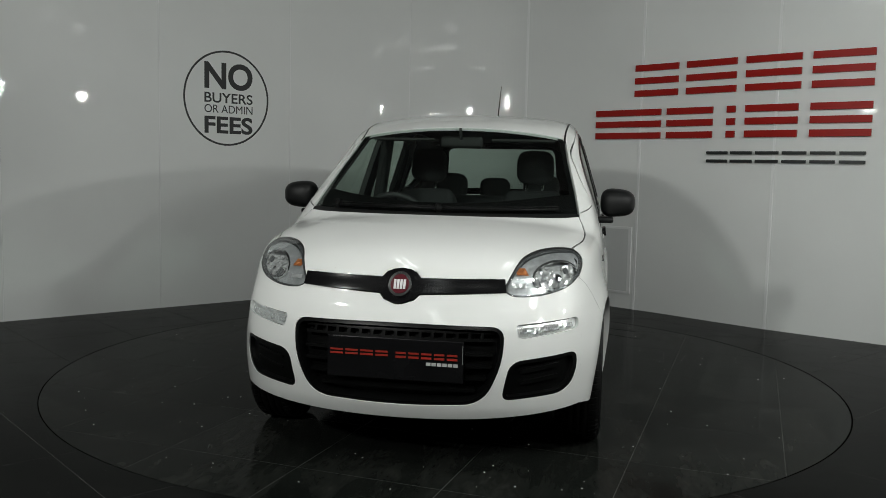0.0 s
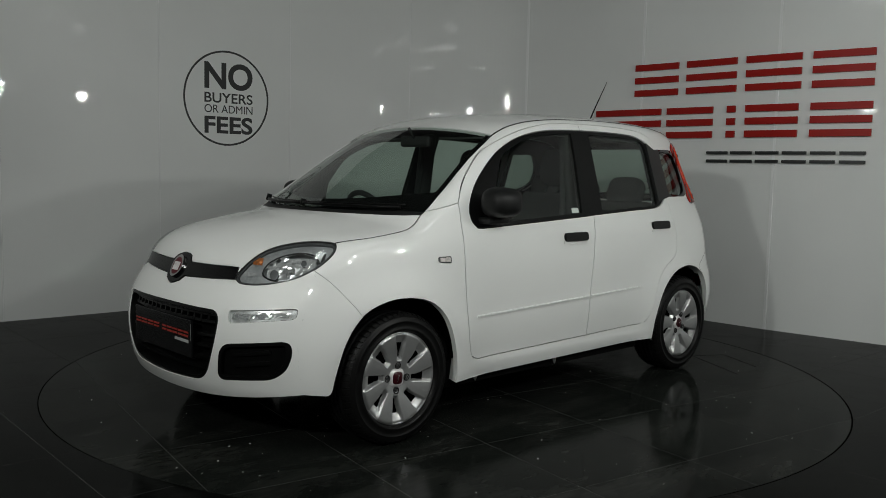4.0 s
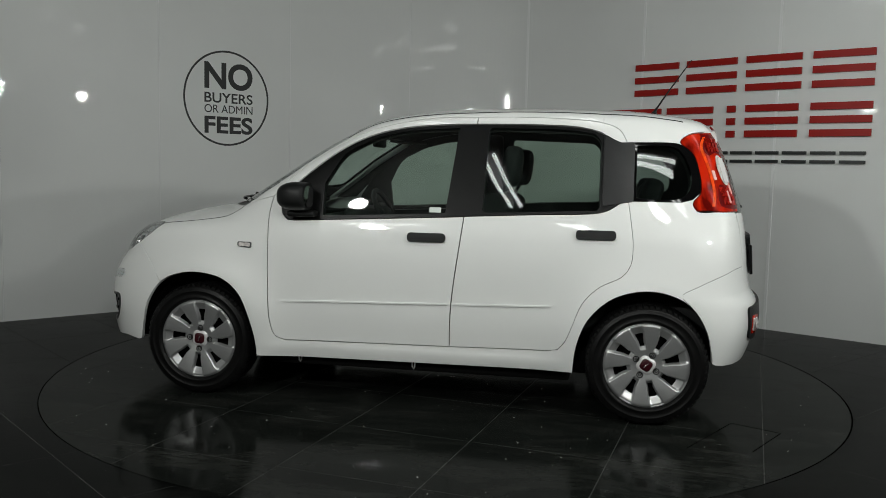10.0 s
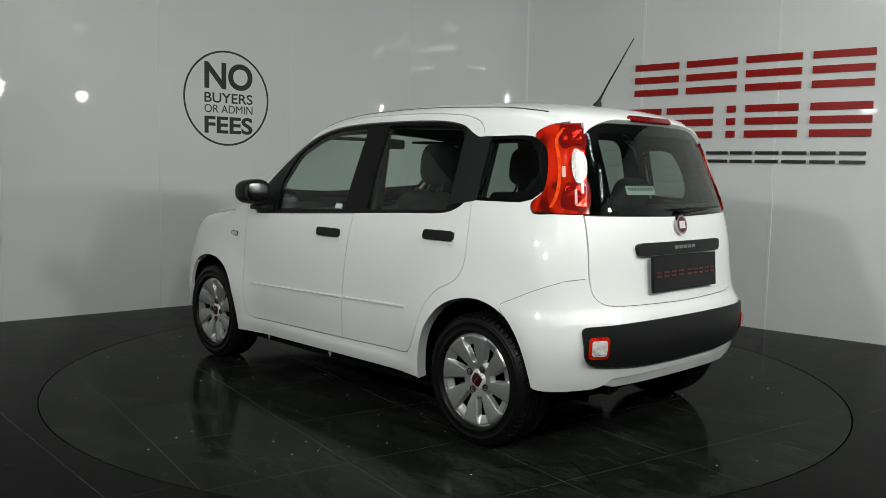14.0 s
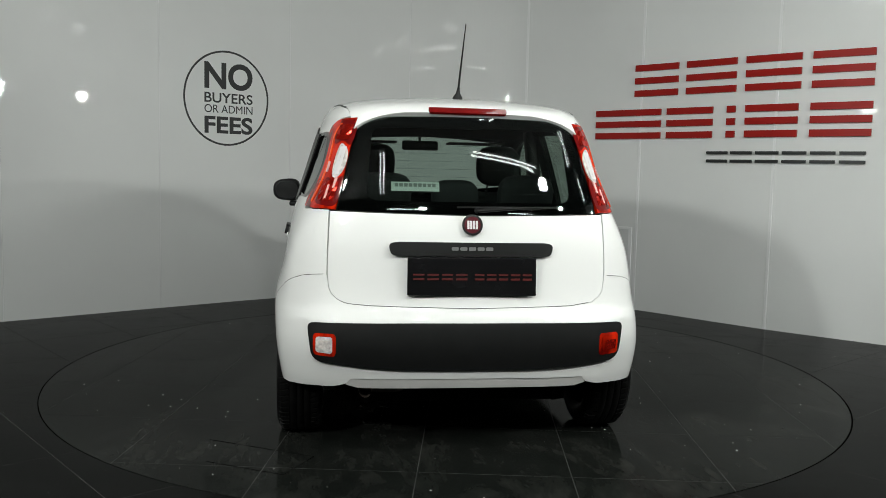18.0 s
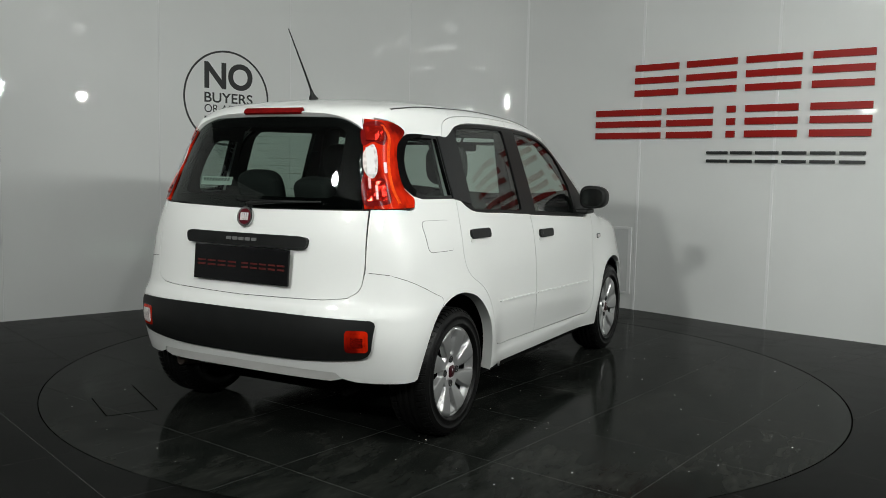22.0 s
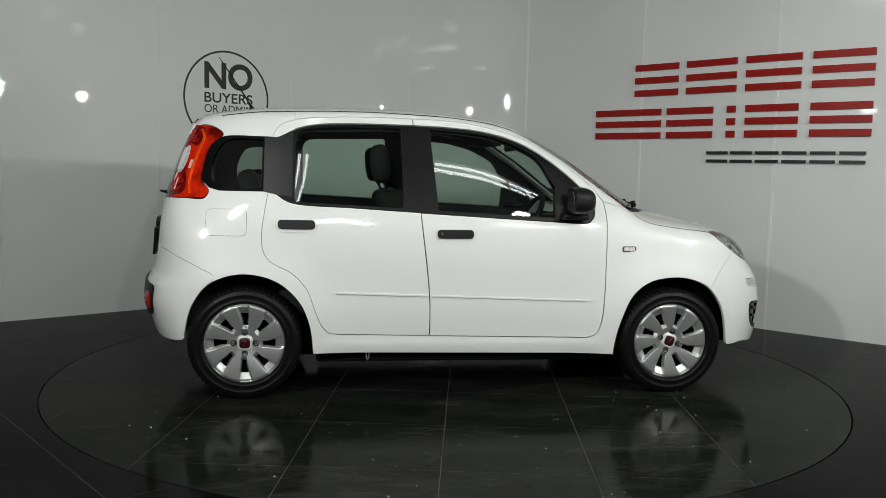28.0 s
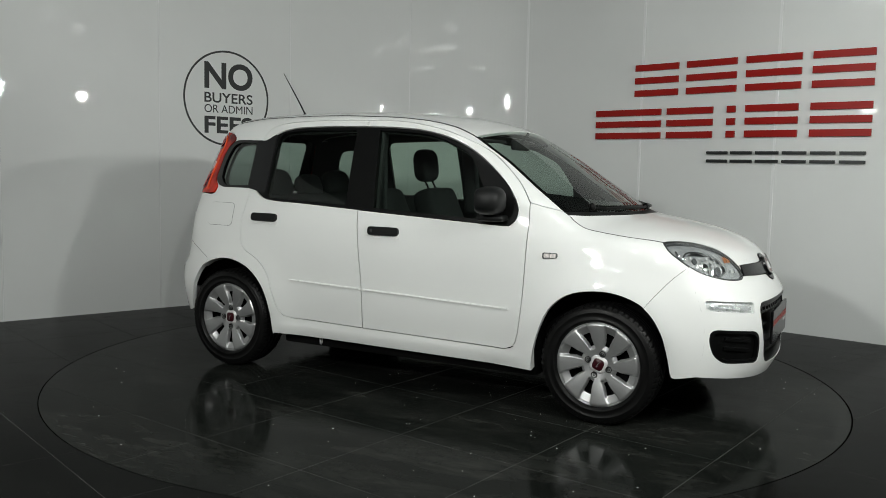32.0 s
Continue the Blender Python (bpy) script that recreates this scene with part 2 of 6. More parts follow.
def tube(bm, pts, r, n=10, taper=None, caps=True):
    """A round bar along a line of points."""
    pts = [Vector(p) for p in pts]
    rings = []
    for i, p in enumerate(pts):
        d = (pts[min(i + 1, len(pts) - 1)] - pts[max(i - 1, 0)]).normalized()
        a = Vector((0, 0, 1)) if abs(d.z) < 0.9 else Vector((1, 0, 0))
        u = d.cross(a).normalized()
        v = d.cross(u)
        rr = r if taper is None else taper[i]
        rings.append([bm.verts.new(p + rr * (math.cos(t) * u + math.sin(t) * v)) for t in [2 * math.pi * k / n for k in range(n)]])
    for a, b in zip(rings, rings[1:]):
        for k in range(n):
            bm.faces.new((a[k], b[k], b[(k + 1) % n], a[(k + 1) % n]))
    if caps:
        bm.faces.new(rings[0])
        bm.faces.new(rings[-1][::-1])


def lathe(bm, profile, n=48, axis="y"):
    """A turned body from (radius, along) pairs."""
    rings = []
    for r, a in profile:
        ring = []
        for k in range(n):
            t = 2 * math.pi * k / n
            c, s = r * math.cos(t), r * math.sin(t)
            ring.append(bm.verts.new((c, a, s) if axis == "y" else (c, s, a)))
        rings.append(ring)
    for a, b in zip(rings, rings[1:]):
        for k in range(n):
            bm.faces.new((a[k], a[(k + 1) % n], b[(k + 1) % n], b[k]))
    return rings


def spline(pts, step=0.02, closed=False):
    """Points along a smooth line through the given ones (centripetal)."""
    P = [np.array(p, float) for p in pts]
    n = len(P)
    out = []
    for i in range(n if closed else n - 1):
        p1, p2 = P[i], P[(i + 1) % n]
        p0 = P[i - 1] if (i > 0 or closed) else 2 * p1 - p2
        p3 = P[(i + 2) % n] if (i + 2 < n or closed) else 2 * p2 - p1
        d0, d1, d2 = [max(1e-6, np.linalg.norm(b - a)) ** 0.5 for a, b in ((p0, p1), (p1, p2), (p2, p3))]
        m1 = (p1 - p0) / d0 - (p2 - p0) / (d0 + d1) + (p2 - p1) / d1
        m2 = (p2 - p1) / d1 - (p3 - p1) / (d1 + d2) + (p3 - p2) / d2
        m1, m2 = m1 * d1, m2 * d1
        k = max(1, int(np.linalg.norm(p2 - p1) / step + 0.5))
        for j in range(k):
            t = j / k
            out.append((2 * t**3 - 3 * t**2 + 1) * p1 + (t**3 - 2 * t**2 + t) * m1 + (-2 * t**3 + 3 * t**2) * p2 + (t**3 - t**2) * m2)
    if not closed:
        out.append(P[-1])
    return out


# ---- the room ----
WALL_LINE = [(-5.75, -3.2), (-5.55, -1.9), (-5.05, -0.62), (-4.23, 0.43), (-3.286, 1.171), (-2.378, 1.949), (-1.45, 2.70), (-0.40, 3.22),
             (0.72, 3.20), (1.658, 2.439), (2.511, 1.594), (3.435, 0.83), (4.33, -0.1), (4.95, -1.2), (5.30, -2.5), (5.4, -3.7)]
wall_pts = spline(WALL_LINE, 0.01)
wall_len = np.concatenate([[0], np.cumsum([np.linalg.norm(b - a) for a, b in zip(wall_pts, wall_pts[1:])])])
WX, WY = np.array([p[0] for p in wall_pts]), np.array([p[1] for p in wall_pts])


def wall_at(s, z, off=0.0):
    """A point on the curved wall: length along it, height, and distance out of it into the room."""
    x, y = np.interp(s, wall_len, WX), np.interp(s, wall_len, WY)
    x2, y2 = np.interp(s + 0.02, wall_len, WX) - np.interp(s - 0.02, wall_len, WX), np.interp(s + 0.02, wall_len, WY) - np.interp(s - 0.02, wall_len, WY)
    n = math.hypot(x2, y2)
    return Vector((x + off * y2 / n, y - off * x2 / n, z))


def wall_s(x, y):
    return float(wall_len[np.argmin((WX - x) ** 2 + (WY - y) ** 2)])


def bent_slab(name, s0, s1, z0, z1, o0, o1, mat, parent, label="", step=0.04, nz=1):
    """A slab that follows the wall, o0..o1 out of it."""
    n = max(1, int((s1 - s0) / step))
    vs, fs = [], []
    for i in range(n + 1):
        s = s0 + (s1 - s0) * i / n
        for z, o in ((z0, o0), (z0, o1), (z1, o1), (z1, o0)):
            vs.append(wall_at(s, z, o))
    for i in range(n):
        a = 4 * i
        for j in range(4):
            fs.append((a + j, a + (j + 1) % 4, a + 4 + (j + 1) % 4, a + 4 + j))
    fs += [(3, 2, 1, 0), (4 * n, 4 * n + 1, 4 * n + 2, 4 * n + 3)]
    return mesh_object(name, vs, fs, mat, parent, label)


wall_back = thing("wall_north", "curved showroom wall of glossy white panels", "wall", kind="structure")
seams = [wall_s(x, y) for x, y in WALL_LINE]
for s0, s1 in zip(seams, seams[1:]):
    bent_slab("panel", s0 + 0.004, s1 - 0.004, 0.0, CEILING_Z, -0.02, 0.0, M_PANEL, wall_back)
bent_slab("backing", 0.0, float(wall_len[-1]), 0.0, CEILING_Z, -0.12, -0.016, M_BACK, wall_back, step=0.1)
for i, s in enumerate(seams):
    if 0 < i < len(seams) - 1:
        wide = 0.020 if i in (8, 9, 10, 11) else 0.006
        bent_slab("joint_strip", s - wide / 2, s + wide / 2, 0.0, CEILING_Z, -0.01, 0.0065 if wide > 0.01 else 0.0012, M_JOINT, wall_back, step=0.004)


def flat_wall(name, x0, y0, x1, y1, mat, label):
    d = Vector((x1 - x0, y1 - y0, 0)).normalized()
    n = Vector((d.y, -d.x, 0)) * 0.12
    a, b = Vector((x0, y0, 0)), Vector((x1, y1, 0))
    vs = [a, b, b - n, a - n]
    vs += [v + Vector((0, 0, CEILING_Z)) for v in vs]
    fs = [(0, 1, 5, 4), (2, 3, 7, 6), (1, 2, 6, 5), (3, 0, 4, 7), (4, 5, 6, 7), (3, 2, 1, 0)]
    ob = mesh_object(name, vs, fs, mat)
    tagged(ob, label, "wall", kind="structure")


flat_wall("wall_west", -5.75, -10.0, -5.75, -3.2, M_BACK, "plain dark grey showroom side wall")
flat_wall("wall_east", 5.4, -3.7, 5.4, -10.0, M_BACK, "plain dark grey showroom side wall")
flat_wall("wall_south", 5.4, -10.0, -5.75, -10.0, M_BACK, "plain dark grey wall behind the showroom")
ceiling = mesh_object("ceiling", [(-6.2, -10.3, CEILING_Z), (-6.2, 3.8, CEILING_Z), (6.0, 3.8, CEILING_Z), (6.0, -10.3, CEILING_Z),
                                  (-6.2, -10.3, CEILING_Z + 0.1), (-6.2, 3.8, CEILING_Z + 0.1), (6.0, 3.8, CEILING_Z + 0.1), (6.0, -10.3, CEILING_Z + 0.1)],
                      [(0, 1, 2, 3), (7, 6, 5, 4), (0, 4, 5, 1), (1, 5, 6, 2), (2, 6, 7, 3), (3, 7, 4, 0)], M_CEIL)
tagged(ceiling, "plain grey showroom ceiling", "ceiling", kind="structure")

# ---- floor: tiles round a sunk ring, and the turning disc ----
TILE = 0.61


def clip_poly(poly, inside):
    out = []
    for a, b in zip(poly, poly[1:] + poly[:1]):
        ia, ib = inside(a), inside(b)
        if ia:
            out.append(a)
        if ia != ib:
            lo, hi = (a, b)
            for _ in range(30):
                mid = ((lo[0] + hi[0]) / 2, (lo[1] + hi[1]) / 2)
                if inside(mid) == ia:
                    lo = mid
                else:
                    hi = mid
            out.append(lo)
    return out


def dense(poly, step=0.04):
    out = []
    for a, b in zip(poly, poly[1:] + poly[:1]):
        k = max(1, int(math.hypot(b[0] - a[0], b[1] - a[1]) / step))
        out += [(a[0] + (b[0] - a[0]) * i / k, a[1] + (b[1] - a[1]) * i / k) for i in range(k)]
    return out


def tile_piece(poly, top, thick, parent, name="tile", mat=None):
    n = len(poly)
    vs = [(x, y, top) for x, y in poly] + [(x, y, top - thick) for x, y in poly]
    fs = [tuple(range(n))] + [(i, n + i, n + (i + 1) % n, (i + 1) % n) for i in range(n)]
    return mesh_object(name, vs, fs, mat or M_FLOOR, parent)


def disc_ring(bm, r0, r1, z, n=160):
    a = [bm.verts.new((r0 * math.cos(2 * math.pi * k / n), r0 * math.sin(2 * math.pi * k / n), z)) for k in range(n)]
    b = [bm.verts.new((r1 * math.cos(2 * math.pi * k / n), r1 * math.sin(2 * math.pi * k / n), z)) for k in range(n)]
    for k in range(n):
        bm.faces.new((a[k], b[k], b[(k + 1) % n], a[(k + 1) % n]))


ground = thing("floor", "dark glossy tiled showroom floor", "floor", kind="structure")
bm = bmesh.new()
disc_ring(bm, RING + 0.012, RING + 2.6, -0.0006)
part("joint_bed", bm, M_JOINTF, ground, smooth=False)
mesh_object("slab", [(-6.2, -10.3, -0.03), (6.0, -10.3, -0.03), (6.0, 3.8, -0.03), (-6.2, 3.8, -0.03)], [(0, 1, 2, 3)], M_GAP, ground)


def floor_grid(angle, shift, keep):
    """Grid squares turned by an angle, less a hair for the joints."""
    c, s = math.cos(angle), math.sin(angle)
    g = 0.0019
    for i in range(-17, 18):
        for j in range(-17, 18):
            x0, y0 = i * TILE + shift[0], j * TILE + shift[1]
            sq = [(x0 + g, y0 + g), (x0 + TILE - g, y0 + g), (x0 + TILE - g, y0 + TILE - g), (x0 + g, y0 + TILE - g)]
            sq = [(c * x - s * y, s * x + c * y) for x, y in sq]
            sq = keep(sq)
            if len(sq) > 2:
                yield sq


def keep_outer(sq):
    cx, cy = sum(p[0] for p in sq) / 4, sum(p[1] for p in sq) / 4
    if cx < -6.2 or cx > 6.0 or cy < -10.2 or cy > 3.8:
        return []
    near = min(math.hypot(*p) for p in sq)
    if near > RING + 0.35:
        return sq
    ox, oy = 0.0015, 0.003          # the pit's edge is a little off centre
    return [(x + ox, y + oy) for x, y in trim_round([(x - ox, y - oy) for x, y in sq], RING + 0.0042, False)]


def trim_round(sq, lim, inner):
    """Cuts a square along a circle and keeps what lies inside or outside."""
    cut = clip_poly(dense(sq), (lambda p: math.hypot(*p) < lim) if inner else (lambda p: math.hypot(*p) > lim))
    out = []
    for p, q in zip(cut, cut[1:] + cut[:1]):
        out.append(p)
        if abs(math.hypot(*p) - lim) < 1e-4 and abs(math.hypot(*q) - lim) < 1e-4:
            a0 = math.atan2(p[1], p[0])
            da = (math.atan2(q[1], q[0]) - a0 + math.pi) % (2 * math.pi) - math.pi
            k = max(1, int(abs(da) * RING / 0.03))
            out += [(lim * math.cos(a0 + da * i / k), lim * math.sin(a0 + da * i / k)) for i in range(1, k)]
    return out


def keep_disc(sq):
    return trim_round(sq, RING - 0.0038, True)


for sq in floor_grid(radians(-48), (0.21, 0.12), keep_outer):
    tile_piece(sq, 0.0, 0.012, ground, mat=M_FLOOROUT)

turntable = thing("turntable", "round dark glossy tiled turntable set flush in the floor", "turntable")
bm = bmesh.new()
n = 160
vs = [bm.verts.new(((RING - 0.005) * math.cos(2 * math.pi * k / n), (RING - 0.005) * math.sin(2 * math.pi * k / n), -0.0006)) for k in range(n)]
bm.faces.new(vs)
part("joint_bed", bm, M_JOINTF, turntable, smooth=False)
TILE_TURN = radians(-9.6)
for sq in floor_grid(TILE_TURN, (0.02 + CAR_SHIFT[0], -0.08 + CAR_SHIFT[1]), keep_disc):
    tile_piece(sq, 0.0, 0.0012, turntable)


# outline of an access plate let into the turntable
bm = bmesh.new()
C0, U = Vector((-1.755, 0.875, 0)), Vector((0.205, -0.115, 0)).normalized()
V2 = Vector((-U.y, U.x, 0))
if V2.y < 0:
    V2 = -V2
for p0, d0, length in ((C0, U, 0.235), (C0, V2, 0.36), (C0 + U * 0.235, V2, 0.52)):
    w = Vector((-d0.y, d0.x, 0)) * 0.0028
    p1 = p0 + d0 * length
    bm.faces.new([bm.verts.new(tuple(q + Vector((0, 0, 0.0006)))) for q in (p0 - w, p1 - w, p1 + w, p0 + w)])
part("plate_outline", bm, M_GAP, turntable, "dark joint of an access plate", smooth=False)


def grit(name, parent, spots, label):
    vs, fs = [], []
    for x, y, r in spots:
        a = len(vs)
        k = 5
        w = random.uniform(0.3, 1.0)
        t0 = random.random() * 6
        for i in range(k):
            t = t0 + 2 * math.pi * i / k
            vs.append((x + r * math.cos(t) * w, y + r * math.sin(t), 0.0006))
        vs.append((x, y, r * 0.5 + 0.0008))
        for i in range(k):
            fs.append((a + i, a + (i + 1) % k, a + k))
    ob = mesh_object(name, vs, fs, M_CHIP, parent)
    tagged(ob, label, kind="stuff")
    return ob


rng = random.Random(5)
spots = []
while len(spots) < 230:
    x, y = rng.uniform(-2.1, 2.1), rng.uniform(-2.1, 2.1)
    if math.hypot(x, y) < 2.1:
        spots.append((x, y, rng.choice((0.0015, 0.002, 0.003, 0.0045))))
grit("grit", turntable, spots, "scattered pale grit")
spots = [(rng.uniform(-3, 3), rng.uniform(-3.2, 0.8), rng.choice((0.0014, 0.002, 0.003))) for _ in range(160)]
tagged(grit("grit", None, [s for s in spots if math.hypot(s[0], s[1]) > RING + 0.05], "scattered pale grit on the dark floor"), category="grit")

# ---- signs and hatch on the wall ----
def bent_mesh(name, verts2, faces, s_mid, z_mid, o0, o1, mat, parent, label=""):
    """A flat outline mesh, laid on the wall and given depth."""
    n = len(verts2)
    vs = [wall_at(s_mid + u, z_mid + v, o1) for u, v in verts2] + [wall_at(s_mid + u, z_mid + v, o0) for u, v in verts2]
    count = {}
    for f in faces:
        for a, b in zip(f, f[1:] + f[:1]):
            count[(a, b)] = 1
    fs = [tuple(f) for f in faces]
    fs += [(b, a, a + n, b + n) for (a, b) in count if (b, a) not in count]
    return mesh_object(name, vs, fs, mat, parent, label)


def text_mesh(word, height, width, bold):
    cu = bpy.data.curves.new("word", "FONT")
    cu.body = word
    cu.align_x = "CENTER"
    cu.offset = bold
    cu.resolution_u = 6
    tmp = new("word", cu)
    dg = bpy.context.evaluated_depsgraph_get()
    me = bpy.data.meshes.new_from_object(tmp.evaluated_get(dg))
    vs = np.array([v.co[:2] for v in me.vertices])
    fs = [list(p.vertices) for p in me.polygons]
    lo, hi = vs.min(0), vs.max(0)
    vs = (vs - (lo + hi) / 2) / (hi - lo) * [width, height]
    bpy.data.objects.remove(tmp)
    return [tuple(v) for v in vs], fs


SIGN_S, SIGN_Z = 7.021, 1.767
notice = thing("wall_notice", "round black printed notice on the white wall panels", "sign")
outer, inner, k = 0.392, 0.376, 120
ring_v = [(r * math.cos(2 * math.pi * i / k), r * 1.03 * math.sin(2 * math.pi * i / k)) for r in (outer, inner) for i in range(k)]
ring_f = [[i, (i + 1) % k, k + (i + 1) % k, k + i] for i in range(k)]
bent_mesh("circle", ring_v, ring_f, SIGN_S, SIGN_Z, 0.0005, 0.002, M_VINYL, notice, "thin black ring")
for word, z, h, w, bold in (("NO", 0.188, 0.228, 0.445, 0.030), ("BUYERS", 0.002, 0.086, 0.445, 0.014), ("OR ADMIN", -0.092, 0.068, 0.445, 0.0), ("FEES", -0.228, 0.147, 0.445, 0.028)):
    v2, f2 = text_mesh(word, h, w, bold)
    bent_mesh("word", v2, f2, SIGN_S + 0.018, SIGN_Z + z, 0.0005, 0.002, M_VINYL, notice)

sign = thing("wall_sign", "raised red and black bars on the white wall panels", "sign")


def sign_bar(s0, s1, z0, z1, mat):
    k = max(1, int((s1 - s0) / 0.05))
    v2 = [(s0 + (s1 - s0) * i / k, z) for z in (z0, z1) for i in range(k + 1)]
    f2 = [[i, i + 1, k + 2 + i, k + 1 + i] for i in range(k)]
    bent_mesh("bar", v2, f2, 0.0, 0.0, 0.006, 0.026, mat, sign)


# each row is a run of plain bar stacks
for s0, s1 in ((11.091, 11.501), (11.581, 12.022), (12.102, 12.531), (12.611, 13.039)):
    for z in (1.868, 1.975, 2.084):
        sign_bar(s0, s1, z, z + 0.053, M_RED)
for s0, s1 in ((10.700, 11.351), (11.411, 11.832), (11.957, 12.027), (12.112, 12.521), (12.611, 13.039)):
    for z in (1.506, 1.606, 1.705):
        sign_bar(s0, s1, z, z + 0.053, M_RED)
for i in range(6):
    s0 = 11.797 + i * 0.2075
    for z in (1.306, 1.372):
        sign_bar(s0, s0 + 0.178, z, z + 0.024, M_BLACKSIGN)

hatch = thing("access_hatch", "white painted access hatch set in the wall panels", "hatch")
h1 = wall_s(1.641, 2.453) - 0.02
bent_slab("frame", h1 - 0.03, h1, 0.135, 0.73, 0.001, 0.012, M_JOINT, hatch)
bent_slab("frame", h1 - 0.46, h1 - 0.43, 0.135, 0.73, 0.001, 0.012, M_JOINT, hatch)
bent_slab("frame", h1 - 0.43, h1 - 0.03, 0.71, 0.73, 0.001, 0.012, M_JOINT, hatch)
bent_slab("frame", h1 - 0.43, h1 - 0.03, 0.135, 0.152, 0.001, 0.012, M_JOINT, hatch)
bent_slab("door", h1 - 0.427, h1 - 0.033, 0.155, 0.707, 0.0, 0.007, M_HATCH, hatch)

# ---- lamps ----
def flood_or_fill_lamp(p, wide):
    lamp = thing("flood_or_fill_lamp", "round grey flood lamp hung out of view, some added as fill", "lamp", "flood lamps", m=Matrix.Translation(p))
    k = wide / 0.12
    q = (Vector(FLOOD_AIM) - Vector(p)).to_track_quat("Z", "Y").to_matrix().to_4x4() @ Matrix.Diagonal((k, k, 1, 1))
    bm = bmesh.new()
    lathe(bm, [(0.02, -0.08), (0.05, -0.07), (0.072, -0.02), (0.076, 0.04), (0.068, 0.04), (0.064, 0.015), (0.0, 0.012)], 40, "z")
    bmesh.ops.transform(bm, matrix=q, verts=bm.verts)
    part("housing", bm, M_HOUSING, lamp)
    bm = bmesh.new()
    bmesh.ops.create_circle(bm, cap_ends=True, radius=0.062, segments=40)
    bmesh.ops.transform(bm, matrix=q @ Matrix.Translation((0, 0, 0.022)), verts=bm.verts)
    part("diffuser", bm, M_FLOODGLOW, lamp)
    bm = bmesh.new()
    tube(bm, [(0, 0, 0.0), (0, 0, CEILING_Z - p[2])], 0.012)
    part("rod", bm, M_HOUSING, lamp)


for p in FLOODS_AND_FILLS:
    flood_or_fill_lamp(p[:3], p[4])


def tube_lamp(x, y, a):
    lamp = thing("ceiling_light", "grey twin-tube ceiling light, lit", "lamp", "ceiling lights", m=pose(x, y, CEILING_Z, 0, 0, a))
    bm = bmesh.new()
    box(bm, -0.64, 0.64, -0.09, 0.09, -0.07, 0.0, 0.01)
    part("housing", bm, M_HOUSING, lamp, smooth=False)
    for dy in (-0.055, 0.055):
        bm = bmesh.new()
        tube(bm, [(-0.6, dy, -0.095), (0.6, dy, -0.095)], 0.02)
        part("tube", bm, M_GLOW, lamp)


for x, y, a in TUBES:
    tube_lamp(x, y, a)

# ---- the car: one smooth body form, cut into panels ----
# x forward from mid-wheelbase, y to the car's left, z up
def curve(*knots):
    """A smooth monotone-safe curve through (x, y) knots."""
    xs, ys = np.array([k[0] for k in knots], float), np.array([k[1] for k in knots], float)
    o = np.argsort(xs)
    xs, ys = xs[o], ys[o]
    h, d = np.diff(xs), np.diff(ys) / np.diff(xs)
    m = np.zeros(len(xs))
    m[0], m[-1] = d[0], d[-1]
    for i in range(1, len(xs) - 1):
        if d[i - 1] * d[i] > 0:
            w1, w2 = 2 * h[i] + h[i - 1], h[i] + 2 * h[i - 1]
            m[i] = (w1 + w2) / (w1 / d[i - 1] + w2 / d[i])

    def f(x):
        x = np.clip(np.asarray(x, float), xs[0], xs[-1])
        i = np.clip(np.searchsorted(xs, x) - 1, 0, len(xs) - 2)
        t = (x - xs[i]) / h[i]
        return ((2 * t**3 - 3 * t**2 + 1) * ys[i] + (t**3 - 2 * t**2 + t) * h[i] * m[i]
                + (-2 * t**3 + 3 * t**2) * ys[i + 1] + (t**3 - t**2) * h[i] * m[i + 1])
    return f


def ramp(a, b, x):
    t = np.clip((x - a) / (b - a), 0, 1)
    return t * t * (3 - 2 * t)


def smax(a, b, k):
    return 0.5 * (a + b + np.sqrt((a - b) ** 2 + k * k))


side_w = curve((0.10, 0.742), (0.30, 0.772), (0.50, 0.788), (0.70, 0.788), (0.86, 0.778), (0.95, 0.760), (1.06, 0.732), (1.20, 0.692), (1.42, 0.626), (1.62, 0.560))
top_z = curve((2.1, 0.60), (1.95, 0.70), (1.85, 0.765), (1.77, 0.815), (1.69, 0.862), (1.58, 0.903), (1.45, 0.937), (1.25, 0.975), (1.165, 0.990), (1.10, 1.016), (1.03, 1.058),
              (0.95, 1.110), (0.85, 1.174), (0.657, 1.298), (0.495, 1.388), (0.40, 1.434), (0.30, 1.470), (0.10, 1.506), (-0.18, 1.530), (-0.50, 1.540),
              (-0.99, 1.530), (-1.31, 1.500), (-1.47, 1.464), (-1.56, 1.42), (-1.9, 1.26))
front_x = curve((0.10, 1.73), (0.20, 1.805), (0.30, 1.851), (0.45, 1.873), (0.58, 1.858), (0.65, 1.826), (0.72, 1.780), (0.78, 1.755), (0.86, 1.695), (1.1, 1.3), (1.6, 0.5))
rear_x = curve((0.10, -1.56), (0.25, -1.645), (0.36, -1.692), (0.50, -1.722), (0.58, -1.715), (0.63, -1.685), (0.72, -1.666), (0.90, -1.648), (1.02, -1.627), (1.20, -1.570), (1.40, -1.492), (1.60, -1.41))


